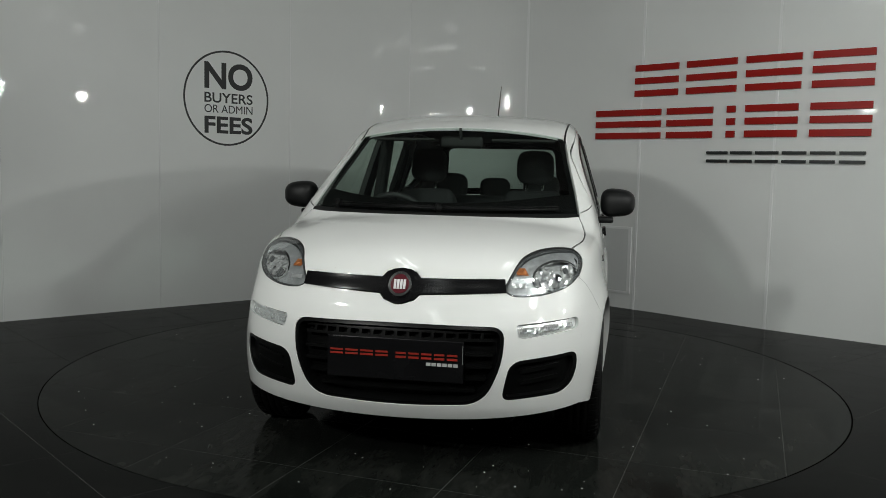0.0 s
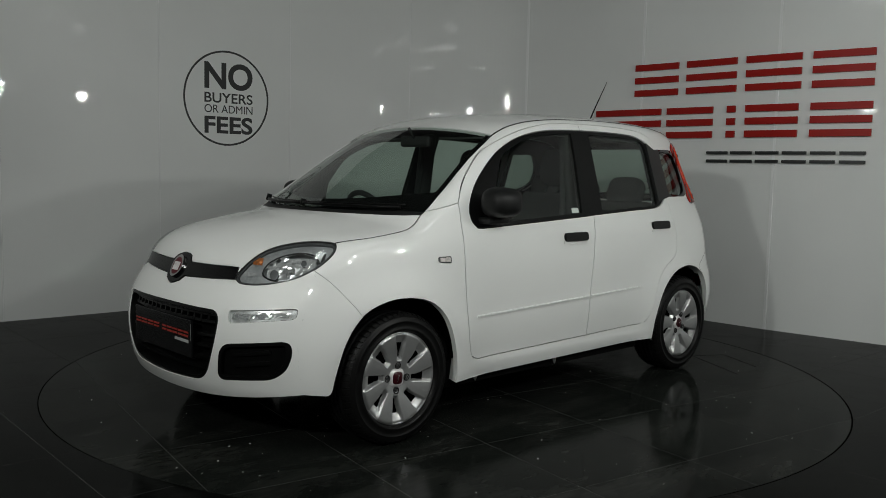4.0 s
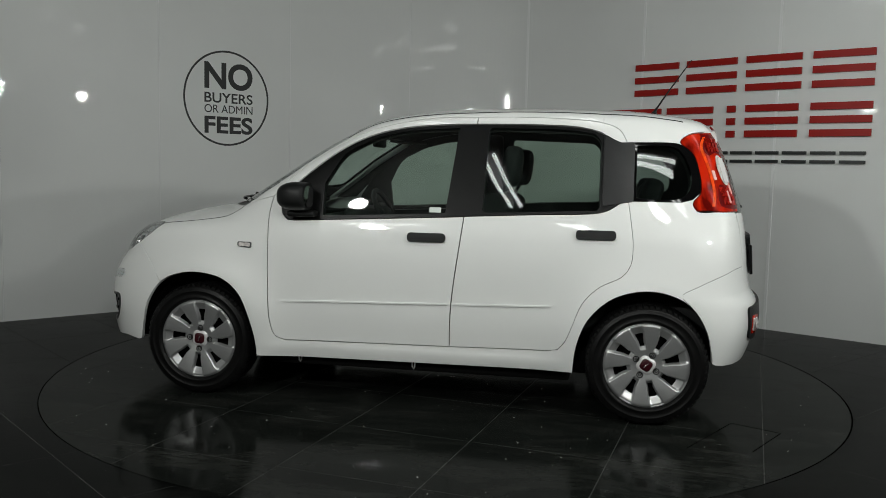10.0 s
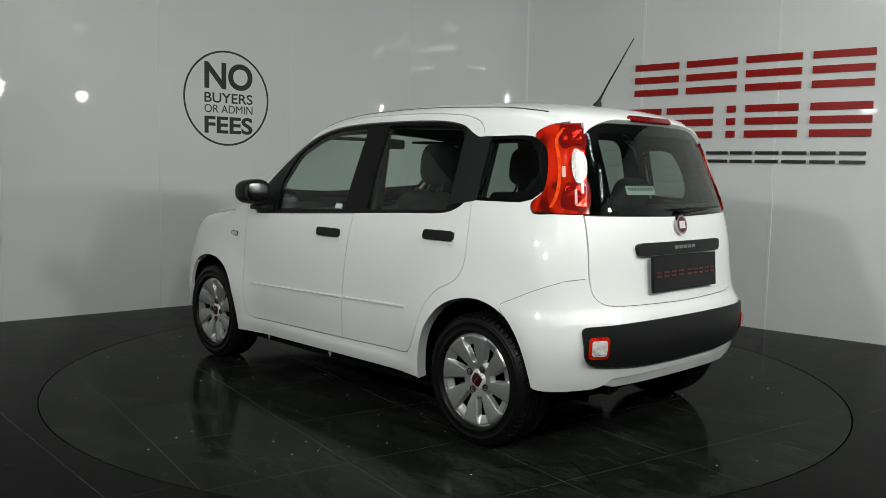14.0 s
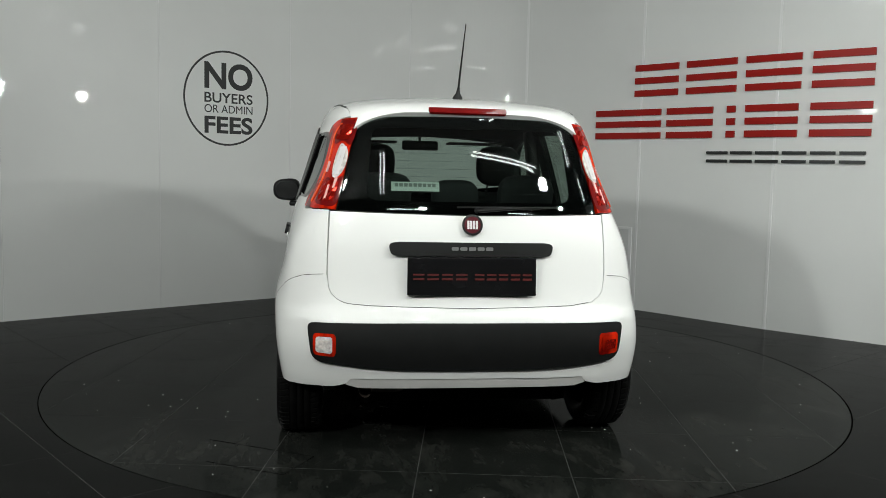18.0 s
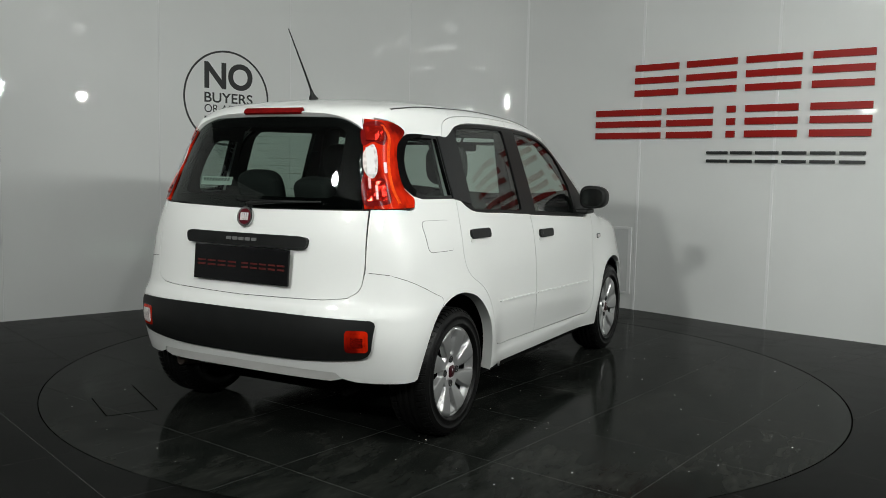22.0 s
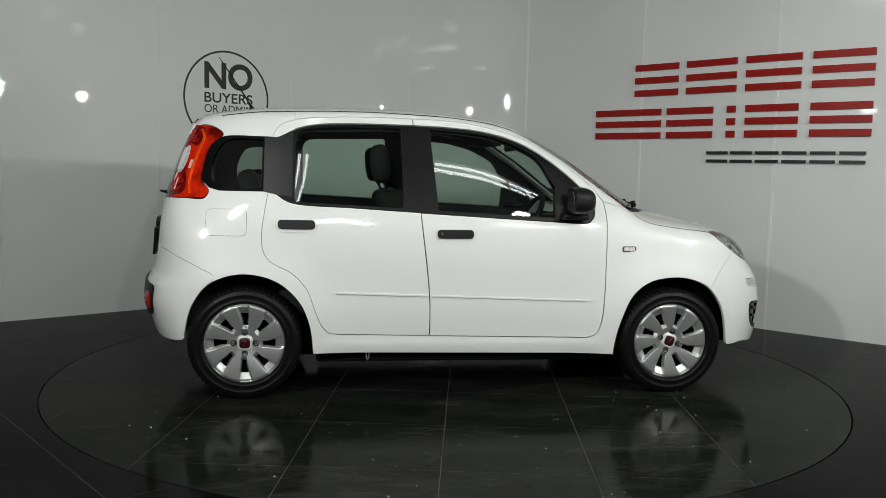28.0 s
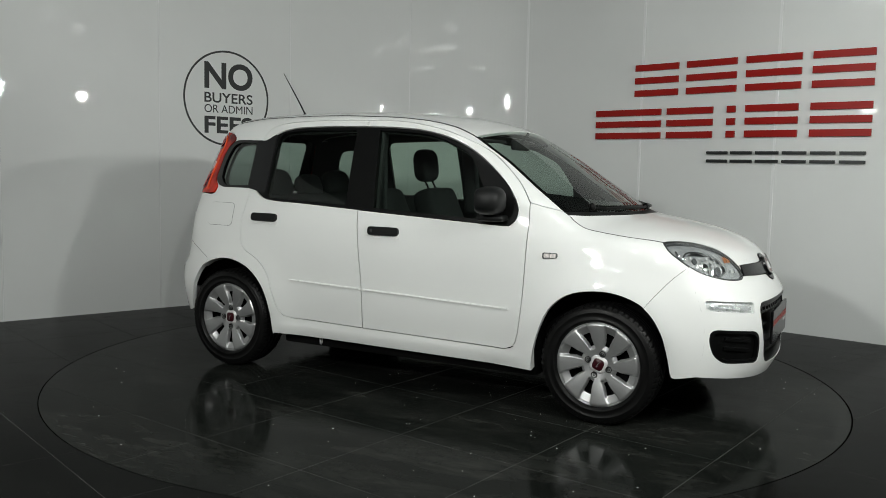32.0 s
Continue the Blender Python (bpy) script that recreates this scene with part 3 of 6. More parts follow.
def body(x, y, z):
    """Below zero inside the car's outer form, above zero outside."""
    y = np.abs(y)
    flare = 0.0
    for xw in (1.15, -1.15):
        d = np.sqrt((x - xw) ** 2 + (z - 0.28) ** 2)
        flare = flare + 0.036 * np.exp(-((d - 0.34) / 0.14) ** 2) * (1 - ramp(0.60, 0.90, z))
    wid = side_w(z) + flare + 0.009 * np.exp(-((z - 0.272) / 0.032) ** 2) * (1 - ramp(0.62, 0.82, np.abs(x))) - 0.040 * np.clip((x - 0.75) / 0.7, 0, 2) ** 2 - (0.022 + 0.095 * ramp(0.72, 1.25, z)) * np.clip((-0.65 - x) / 0.85, 0, 2) ** 2
    wid = wid - 0.010 * ramp(0.05, 0.55, x) * ramp(0.98, 1.20, z)
    a = y - wid
    b = x - (front_x(z) - 0.19 * y**2 - 0.50 * y**4)
    c = (rear_x(z) + 0.105 * y**2 + 0.30 * y**4) - x
    k = 0.30 * ramp(-0.2, 0.5, x) * (1 - 0.45 * ramp(1.0, 1.40, x))
    d = z - (top_z(x + k * y**2) - 0.11 * y**2)
    return smax(smax(smax(a, b, 0.085), c, 0.085), d, 0.055)


def solve(fun, lo, hi):
    lo, hi = lo.copy(), hi.copy()
    for _ in range(36):
        mid = 0.5 * (lo + hi)
        neg = fun(mid) < 0
        lo = np.where(neg, mid, lo)
        hi = np.where(neg, hi, mid)
    return 0.5 * (lo + hi)


def on_side(p):      # (x, z) -> left flank
    x, z = p[:, 0], p[:, 1]
    y = solve(lambda y: body(x, y, z), np.zeros(len(p)), np.full(len(p), 1.1))
    return np.stack([x, y, z], 1)


def on_top(p):       # (x, y) -> bonnet, screen, roof
    x, y = p[:, 0], p[:, 1]
    z = solve(lambda z: body(x, y, z), np.full(len(p), 0.45), np.full(len(p), 1.8))
    return np.stack([x, y, z], 1)


def on_front(p):     # (y, z) -> nose
    y, z = p[:, 0], p[:, 1]
    x = solve(lambda x: body(x, y, z), np.full(len(p), 0.6), np.full(len(p), 2.2))
    return np.stack([x, y, z], 1)


def on_rear(p):      # (y, z) -> tail
    y, z = p[:, 0], p[:, 1]
    x = -solve(lambda x: body(-x, y, z), np.full(len(p), 0.6), np.full(len(p), 2.2))
    return np.stack([x, y, z], 1)


def on_diag(p):      # (s, z), seen from ahead and to the left at 45 degrees
    q = math.sqrt(0.5)
    s, z = p[:, 0], p[:, 1]
    r = solve(lambda r: body(q * (r - s), q * (r + s), z), np.full(len(p), 0.4), np.full(len(p), 2.4))
    return np.stack([q * (r - s), q * (r + s), z], 1)


def on_rear_diag(p):  # (s, z), seen from behind and to the left at 45 degrees
    q = math.sqrt(0.5)
    s, z = p[:, 0], p[:, 1]
    r = solve(lambda r: body(-q * (r - s), q * (r + s), z), np.full(len(p), 0.4), np.full(len(p), 2.4))
    return np.stack([-q * (r - s), q * (r + s), z], 1)


def diag(pts):
    """(x, y, z) marks near the front corner, as (s, z)."""
    return [((y - x) * math.sqrt(0.5), z) for x, y, z in pts]


def rear_diag(pts):
    return [((y + x) * math.sqrt(0.5), z) for x, y, z in pts]


def normals_of(P):
    e = 1e-3
    g = [body(*(P + e * np.eye(3)[i]).T) - body(*(P - e * np.eye(3)[i]).T) for i in range(3)]
    g = np.stack(g, 1)
    return g / np.maximum(1e-9, np.linalg.norm(g, axis=1))[:, None]


def inside(poly, pts):
    x, y = pts[:, 0], pts[:, 1]
    res = np.zeros(len(pts), bool)
    for (x0, y0), (x1, y1) in zip(poly, np.roll(poly, -1, 0)):
        hit = (y0 > y) != (y1 > y)
        res ^= hit & (x < (x1 - x0) * (y - y0) / (y1 - y0 + 1e-12) + x0)
    return res


def resample(poly, step):
    """Even points along a closed line, corners kept near enough."""
    out = []
    poly = [np.array(p, float) for p in poly]
    for a, b in zip(poly, poly[1:] + poly[:1]):
        d = np.linalg.norm(b - a)
        if d < 1e-5:
            continue
        k = max(1, int(d / step + 0.5))
        out += [a + (b - a) * i / k for i in range(k)]
    # drop points that lie too close
    keep = [out[0]]
    for p in out[1:]:
        if np.linalg.norm(p - keep[-1]) > 0.25 * min(step, 0.012):
            keep.append(p)
    return np.array(keep)


def inset(poly, d):
    """Moves a closed line inwards by d."""
    area = 0.5 * np.sum(poly[:, 0] * np.roll(poly[:, 1], -1) - np.roll(poly[:, 0], -1) * poly[:, 1])
    t1 = poly - np.roll(poly, 1, 0)
    t2 = np.roll(poly, -1, 0) - poly
    t1 /= np.linalg.norm(t1, axis=1)[:, None] + 1e-12
    t2 /= np.linalg.norm(t2, axis=1)[:, None] + 1e-12
    n1, n2 = np.stack([-t1[:, 1], t1[:, 0]], 1), np.stack([-t2[:, 1], t2[:, 0]], 1)
    n = n1 + n2
    n /= np.maximum(0.5, np.sum(n * n1, 1))[:, None] * 1.0
    return poly + n * d * (1 if area > 0 else -1)


from mathutils.geometry import delaunay_2d_cdt


def patch(proj, outline, holes=(), step=0.03, gap=0.0026, edge=0.02):
    """Triangulates an outline on a plane and lays it on the body. Returns places, normals, triangles."""
    poly = resample(outline, edge)
    if gap:
        poly = inset(poly, gap)
    hp = [inset(resample(h, edge), -gap) if gap else resample(h, edge) for h in holes]
    lo, hi = poly.min(0), poly.max(0)
    gx, gy = np.meshgrid(np.arange(lo[0] + step / 2, hi[0], step), np.arange(lo[1] + step / 2, hi[1], step), indexing="ij")
    grid = np.stack([gx.ravel(), gy.ravel()], 1)
    ok = inside(poly, grid)
    border = np.concatenate([poly] + hp)
    for h in hp:
        ok &= ~inside(h, grid)
    grid = grid[ok]
    if len(grid):
        d = np.min(np.linalg.norm(grid[:, None, :] - border[None, :, :], axis=2), 1) if len(grid) * len(border) < 4e6 else np.ones(len(grid))
        grid = grid[d > 0.45 * min(step, edge * 1.5)]
    pts = np.concatenate([border, grid]) if len(grid) else border
    edges, a = [], 0
    for q in [poly] + hp:
        edges += [(a + i, a + (i + 1) % len(q)) for i in range(len(q))]
        a += len(q)
    vs, _, tris, *_ = delaunay_2d_cdt([Vector(p) for p in pts], edges, [], 0, 1e-6)
    V = np.array([tuple(v) for v in vs])
    T = np.array([t for t in tris if len(t) == 3])
    c = V[T].mean(1)
    ok = inside(poly, c)
    for h in hp:
        ok &= ~inside(h, c)
    T = T[ok]
    P = proj(V)
    N = normals_of(P)
    # wind the triangles outwards
    f = np.einsum("ij,ij->i", np.cross(P[T[:, 1]] - P[T[:, 0]], P[T[:, 2]] - P[T[:, 0]]), N[T].mean(1))
    T[f < 0] = T[f < 0][:, ::-1]
    return P, N, T


def sunk(pt, d):
    return pt[0] - pt[1] * d, pt[1], pt[2]


def calm(pt, keep=0.25):
    """The same patch with normals drawn towards their mean, for flat glass."""
    P, N, T = pt
    m = N.mean(0)
    N = N * keep + m / np.linalg.norm(m) * (1 - keep)
    return P, N / np.linalg.norm(N, axis=1)[:, None], T


def finish(name, patches, mat, parent, label="", push=0.0, depth=0.02, mirror=False, flip=False):
    """Joins patches into one panel with a folded edge, and links it. depth 0: no fold; flip: faces inwards."""
    VS, NS, FS, base = [], [], [], 0
    rims = []
    for P, N, T in patches:
        one = {}
        for t in T:
            for a, b in ((t[0], t[1]), (t[1], t[2]), (t[2], t[0])):
                one[(a, b)] = 1
        rims.append([e for e in one if (e[1], e[0]) not in one])
    for pi, (P, N, T) in enumerate(patches):
        others = [patches[k][0][sorted({i for e in rims[k] for i in e})] for k in range(len(patches)) if k != pi]
        others = np.concatenate(others) if others else None
        P0 = P
        P = P + N * push
        M = np.array([1, -1, 1]) if mirror else np.ones(3)
        rev = mirror ^ flip
        VS.append(P * M)
        NS.append(N * M * (-1 if flip else 1))
        FS += [tuple(base + i for i in (t[::-1] if rev else t)) for t in T]
        nv = len(P)
        if depth:
            rim = rims[pi]
            if others is not None:
                near = {i: np.min(np.linalg.norm(others - P0[i], axis=1)) < 0.009 for i in {i for e in rim for i in e}}
                rim = [e for e in rim if not (near[e[0]] and near[e[1]])]
            start = base + nv
            vv, nn = [], []

            def rimv(i, out_n):
                vv.append(P[i] * M)
                nn.append(out_n)
                vv.append((P[i] - N[i] * depth) * M)
                nn.append(out_n)
                return start + len(vv) - 2
            for a, b in rim:
                t = P[b] - P[a]
                on = np.cross(t, N[a])
                on = on / (np.linalg.norm(on) + 1e-12) * M
                i, j = rimv(a, on), rimv(b, on)
                f = (i, i + 1, j + 1, j)
                FS.append(f[::-1] if rev else f)
            if vv:
                VS.append(np.array(vv))
                NS.append(np.array(nn))
                nv += len(vv)
        base += nv
    return mesh_object(name, np.concatenate(VS), FS, mat, parent, label, smooth=True, normals=np.concatenate(NS))


def faceted(name, proj, poly, cell, push, jitter, mat, parent, label="", mirror=False, seed=1):
    """A reflector of small flat facets set at odd angles, inside an outline."""
    rr = random.Random(seed)
    poly = np.array(poly, float)
    lo, hi = poly.min(0), poly.max(0)
    nx, ny = max(1, int((hi[0] - lo[0]) / cell)), max(1, int((hi[1] - lo[1]) / cell))
    q = []
    for i in range(nx):
        for j in range(ny):
            a = lo + np.array([i, j]) * (hi - lo) / [nx, ny]
            b = lo + np.array([i + 1, j + 1]) * (hi - lo) / [nx, ny]
            c = np.array([[a[0], a[1]], [b[0], a[1]], [b[0], b[1]], [a[0], b[1]]])
            if inside(poly, c).sum() >= 3:
                q.append(c)
    Q = np.concatenate(q)
    P = proj(Q)
    N = normals_of(P)
    off = np.array([push + rr.uniform(-jitter, jitter) for _ in Q])
    P = P + N * off[:, None]
    if mirror:
        P = P * [1, -1, 1]
    fs = [(4 * k, 4 * k + 1, 4 * k + 2, 4 * k + 3) for k in range(len(q))]
    n0 = np.cross(P[1] - P[0], P[2] - P[0])
    if np.dot(n0, N[0] * ([1, -1, 1] if mirror else [1, 1, 1])) < 0:
        fs = [f[::-1] for f in fs]
    return tagged(mesh_object(name, P, fs, mat, parent, label), kind="stuff")


def S(*pts):
    return [tuple(p) for p in spline(pts, 0.015)]


def join(*segs):
    out = []
    for s in segs:
        for p in s:
            if not out or abs(p[0] - out[-1][0]) + abs(p[1] - out[-1][1]) > 1e-4:
                out.append(tuple(p))
    return out


def rounded(pts, r):
    """A closed polygon with rounded corners."""
    out = []
    n = len(pts)
    for i in range(n):
        p0, p1, p2 = [np.array(pts[(i + k) % n], float) for k in (-1, 0, 1)]
        u, v = p0 - p1, p2 - p1
        lu, lv = np.linalg.norm(u), np.linalg.norm(v)
        rr = min(r[i] if isinstance(r, (list, tuple)) else r, 0.48 * lu, 0.48 * lv)
        a, b = p1 + u / lu * rr, p1 + v / lv * rr
        for k in range(7):
            t = k / 6
            out.append(tuple((1 - t) ** 2 * a + 2 * t * (1 - t) * p1 + t * t * b))
    return out


def mir(poly):
    """Mirrors an outline in y, for outlines seen from the front or the rear."""
    return [(-p[0], p[1]) for p in poly][::-1]


# lines shared by neighbouring panels, in (x, z) on the flank
DOOR_FRONT = S((0.745, 1.042), (0.757, 0.95), (0.756, 0.85), (0.752, 0.68), (0.745, 0.513), (0.732, 0.400), (0.708, 0.335), (0.655, 0.312))
DITCH_F = S((-0.283, 1.460), (-0.10, 1.455), (0.045, 1.438), (0.250, 1.390), (0.471, 1.294), (0.60, 1.200), (0.690, 1.115), (0.745, 1.042))
B_SEAM = S((-0.190, 0.325), (-0.196, 0.54), (-0.245, 0.965), (-0.283, 1.460))
BELT_F = S((-0.246, 0.970), (0.232, 0.945), (0.55, 0.931), (0.655, 0.926))
DITCH_R = S((-1.030, 1.060), (-1.022, 1.28), (-1.012, 1.350), (-0.975, 1.408), (-0.90, 1.438), (-0.75, 1.454), (-0.50, 1.462), (-0.283, 1.460))
DOOR_REAR = S((-0.66, 0.335), (-0.715, 0.345), (-0.752, 0.382), (-0.783, 0.453), (-0.832, 0.575), (-0.905, 0.652), (-1.015, 0.712), (-1.05, 0.765), (-1.058, 0.85), (-1.046, 0.96), (-1.030, 1.060))
DLO_F = join(S((-0.258, 0.968), (0.232, 0.943), (0.62, 0.924)), S((0.655, 0.926), (0.684, 0.955), (0.690, 1.005), (0.635, 1.098), (0.522, 1.204), (0.386, 1.300), (0.248, 1.362), (0.080, 1.402), (-0.10, 1.418), (-0.290, 1.424)))
DLO_R = join(S((-0.282, 1.424), (-0.595, 1.424), (-0.80, 1.412), (-0.905, 1.382), (-0.965, 1.325), (-0.985, 1.25), (-1.005, 1.062)), S((-0.994, 1.056), (-0.940, 1.020), (-0.883, 1.003), (-0.60, 0.988), (-0.248, 0.969)))
ARCH_F = S((1.470, 0.280), (1.458, 0.351), (1.420, 0.481), (1.345, 0.580), (1.235, 0.630), (1.110, 0.640), (0.985, 0.612), (0.898, 0.540), (0.845, 0.425), (0.815, 0.311), (0.805, 0.222))
ARCH_R = S((-0.792, 0.232), (-0.808, 0.370), (-0.857, 0.498), (-0.960, 0.600), (-1.090, 0.645), (-1.215, 0.640), (-1.330, 0.585), (-1.405, 0.475), (-1.437, 0.352), (-1.442, 0.314))
BUMP_F = S((1.345, 0.580), (1.395, 0.645), (1.455, 0.715), (1.515, 0.770))
BUMP_R = S((-1.330, 0.585), (-1.288, 0.632), (-1.36, 0.675), (-1.447, 0.716), (-1.535, 0.7545))


HEAD = [tuple(p) for p in spline(diag([(1.722, 0.409, 0.729), (1.686, 0.420, 0.780), (1.602, 0.448, 0.842), (1.50, 0.495, 0.874), (1.40, 0.580, 0.884), (1.375, 0.635, 0.874), (1.40, 0.664, 0.846),
                                       (1.47, 0.674, 0.798), (1.555, 0.645, 0.748), (1.642, 0.566, 0.716), (1.700, 0.475, 0.706), (1.722, 0.430, 0.712)]), 0.01, closed=True)]
HEADP = on_diag(np.array(HEAD))
H_REAR = int(np.argmin(np.linalg.norm(HEADP - [1.375, 0.635, 0.874], axis=1)))
H_BUMP = int(np.argmin(np.linalg.norm(HEADP - [1.515, 0.660, 0.770], axis=1)))
TAIL = [tuple(p) for p in spline(rear_diag([(-1.416, 0.460, 1.402), (-1.31, 0.54, 1.388), (-1.268, 0.57, 1.352), (-1.33, 0.572, 1.29), (-1.360, 0.595, 1.20), (-1.366, 0.63, 1.11), (-1.333, 0.665, 1.062),
                                            (-1.350, 0.673, 1.026)]), 0.012)] + rear_diag([(-1.45, 0.63, 1.022), (-1.545, 0.548, 1.022)]) + [tuple(p) for p in spline(rear_diag([(-1.545, 0.545, 1.024), (-1.503, 0.515, 1.18), (-1.462, 0.485, 1.31), (-1.418, 0.458, 1.402)]), 0.012)]


def edge_y(x):
    """Where roof and screen end and the side of the body begins."""
    return np.interp(x, [-1.60, -1.45, -1.2, -0.9, -0.3, 0.20, 0.36, 0.55, 0.75, 0.90], [0.44, 0.475, 0.520, 0.550, 0.560, 0.556, 0.552, 0.583, 0.628, 0.655])


def top_edge(x0, x1, n=60):
    xs = np.linspace(x0, x1, n)
    P = on_top(np.stack([xs, edge_y(xs)], 1))
    return [(p[0], p[2]) for p in P]


car = thing("car", "white five-door city hatchback parked on the turntable", "car")

ZE = float(on_top(np.array([[0.90, 0.655]]))[0, 2])
ZF = float(on_top(np.array([[0.928, 0.655]]))[0, 2])

HOOD_PLAN = S((float(HEADP[H_REAR, 0]), float(HEADP[H_REAR, 1])), (1.25, 0.678), (1.10, 0.688), (1.02, 0.683), (0.97, 0.672), (0.928, 0.655))
HOODLINE = [(float(HEADP[H_REAR, 0]), float(HEADP[H_REAR, 2]))] + [(p[0], p[2]) for p in on_top(np.array(HOOD_PLAN[1:]))]

# doors, wings, quarters, sills and roof rails, left and right
for right in (False, True):
    fd = finish("front_door", [patch(on_side, join(DOOR_FRONT, [(-0.190, 0.325)], B_SEAM, DITCH_F[:]), [DLO_F])], M_PAINT, car, mirror=right)
    rd = finish("rear_door", [patch(on_side, join(DITCH_R, B_SEAM[::-1], [(-0.66, 0.335)], DOOR_REAR), [DLO_R])], M_PAINT, car, mirror=right)
    GL_F = join(S((-0.148, 0.985), (0.20, 0.968), (0.470, 0.955)), S((0.476, 1.115), (0.385, 1.262), (0.300, 1.312), (0.20, 1.355), (0.080, 1.382), (-0.192, 1.402)))
    GL_R = rounded([(-0.335, 0.993), (-0.347, 1.404), (-0.70, 1.402), (-0.860, 1.385), (-0.892, 1.345), (-0.892, 1.018)], [0.02, 0.02, 0.1, 0.05, 0.04, 0.02])
    finish("window_frame", [patch(on_side, DLO_F, [GL_F], gap=0.003)], M_FRAME, fd, "black window surround", push=-0.003, depth=0.03, mirror=right)
    finish("window_frame", [patch(on_side, DLO_R, [GL_R], gap=0.003)], M_FRAME, rd, "black window surround", push=-0.003, depth=0.03, mirror=right)
    finish("window_glass", [calm(patch(on_side, GL_F, gap=-0.004), 0.45)], G_SIDE, fd, "green-tinted glass", push=-0.010, depth=0, mirror=right)
    finish("window_glass", [calm(patch(on_side, GL_R, gap=-0.004), 0.45)], G_SIDE, rd, "green-tinted glass", push=-0.010, depth=0, mirror=right)
    # dark inner skins
    finish("door_lining", [patch(on_side, join(DLO_F[:1], [(-0.20, 0.35), (0.65, 0.35), (0.72, 0.90), (0.60, 0.935)], BELT_F[::-1]), gap=0)], M_TRIM, fd, push=-0.055, depth=0, mirror=right, flip=True)
    finish("door_lining", [patch(on_side, [(-0.25, 0.98), (-0.21, 0.36), (-0.66, 0.37), (-1.0, 0.72), (-1.02, 1.04), (-0.883, 1.012)], gap=0)], M_TRIM, rd, push=-0.055, depth=0, mirror=right, flip=True)
    finish("frame_lining", [patch(on_side, DLO_F, [GL_F], gap=0.0)], M_TRIM, fd, push=-0.034, depth=0, mirror=right, flip=True)
    finish("frame_lining", [patch(on_side, DLO_R, [GL_R], gap=0.0)], M_TRIM, rd, push=-0.034, depth=0, mirror=right, flip=True)
    # raised rubbing strip pressed into the doors
    for d, x0, x1 in ((fd, 0.672, -0.180), (rd, -0.205, -0.680)):
        st = S(*[(x, 0.514 + (0.675 - x) * 0.028) for x in (x0, (x0 + x1) / 2, x1)])
        finish("pressed_strip", [patch(on_side, join([(p[0], p[1] + 0.0035) for p in st], [(p[0], p[1] - 0.0045) for p in st][::-1]), gap=0)], M_PAINT, d, push=0.0065, depth=0.009, mirror=right)
    # wing
    hl_back = [(p[0], p[2]) for p in HEADP[H_REAR:H_BUMP + 1]]
    wing = finish("front_wing", [patch(on_side, join([(0.805, 0.222), (0.800, 0.320), (0.70, 0.335)], [p for p in DOOR_FRONT[::-1] if p[1] > 0.345], [(0.745, 1.042)],
                                                     [(0.90, ZE), (0.928, ZF)], HOODLINE[::-1], hl_back, BUMP_F[::-1], [p for p in ARCH_F if p[0] < 1.345]), edge=0.012, gap=0.002)], M_PAINT, car, depth=0.028, mirror=right)
    # quarter: behind the rear door, up to the tail lamp
    QG = join(S((-1.040, 1.062), (-1.275, 1.062)), S((-1.318, 1.076), (-1.352, 1.110), (-1.357, 1.15), (-1.350, 1.205), (-1.320, 1.290), (-1.270, 1.338), (-1.240, 1.346), (-1.028, 1.345)))
    TAIL_IN = S((-1.45, 1.020), (-1.349, 1.022), (-1.328, 1.062), (-1.362, 1.11), (-1.356, 1.20), (-1.326, 1.29), (-1.264, 1.352), (-1.306, 1.390), (-1.39, 1.410))
    YQ = 0.63
    yr = np.linspace(1.020, 0.757, 14)
    corner = [(p[0], p[2]) for p in on_rear(np.stack([np.full(14, YQ), yr], 1))]
    gate_edge = S((0.575, 1.020), (0.579, 0.90), (0.582, 0.762))
    quarter = finish("rear_quarter", [patch(on_side, join(DOOR_REAR[::-1][:1], [p for p in DITCH_R if p[1] < 1.445], [(-0.90, 1.446)], top_edge(-0.90, -1.40), TAIL_IN[::-1], corner, BUMP_R[::-1],
                                                          [p for p in ARCH_R if p[0] > -1.330][::-1], [(-0.792, 0.330), (-0.72, 0.340)], [p for p in DOOR_REAR if p[0] < -0.72]), [QG], gap=0.0, edge=0.014),
                                      patch(on_rear, join(gate_edge, [(YQ, 0.757), (YQ, 1.020)]), gap=0, step=0.02),
                                      sunk(patch(on_rear, [(YQ - 0.015, 0.762), (YQ + 0.012, 0.762), (YQ + 0.012, 1.016), (YQ - 0.015, 1.016)], gap=0, step=0.02, edge=0.012), 0.0005),
                                      sunk(patch(on_rear, [(0.590, 0.738), (0.668, 0.732), (0.668, 0.770), (0.590, 0.774)], gap=0, step=0.02, edge=0.012), 0.004)], M_PAINT, car, depth=0.05, mirror=right)
    QGI = join(S((-1.062, 1.078), (-1.262, 1.078), (-1.312, 1.118), (-1.322, 1.18), (-1.308, 1.24), (-1.262, 1.312), (-1.215, 1.330), (-1.062, 1.330)))
    finish("window_frame", [patch(on_side, [(x - 0.010 * float(ramp(-1.27, -1.32, x)), z) for x, z in QG], [QGI], gap=0.0)], M_FRIT, quarter, "black quarter window surround", push=0.0012, depth=0.02, mirror=right)
    finish("window_glass", [calm(patch(on_side, QGI, gap=-0.003), 0.25)], G_REAR, quarter, "dark tinted glass", push=-0.008, depth=0, mirror=right)
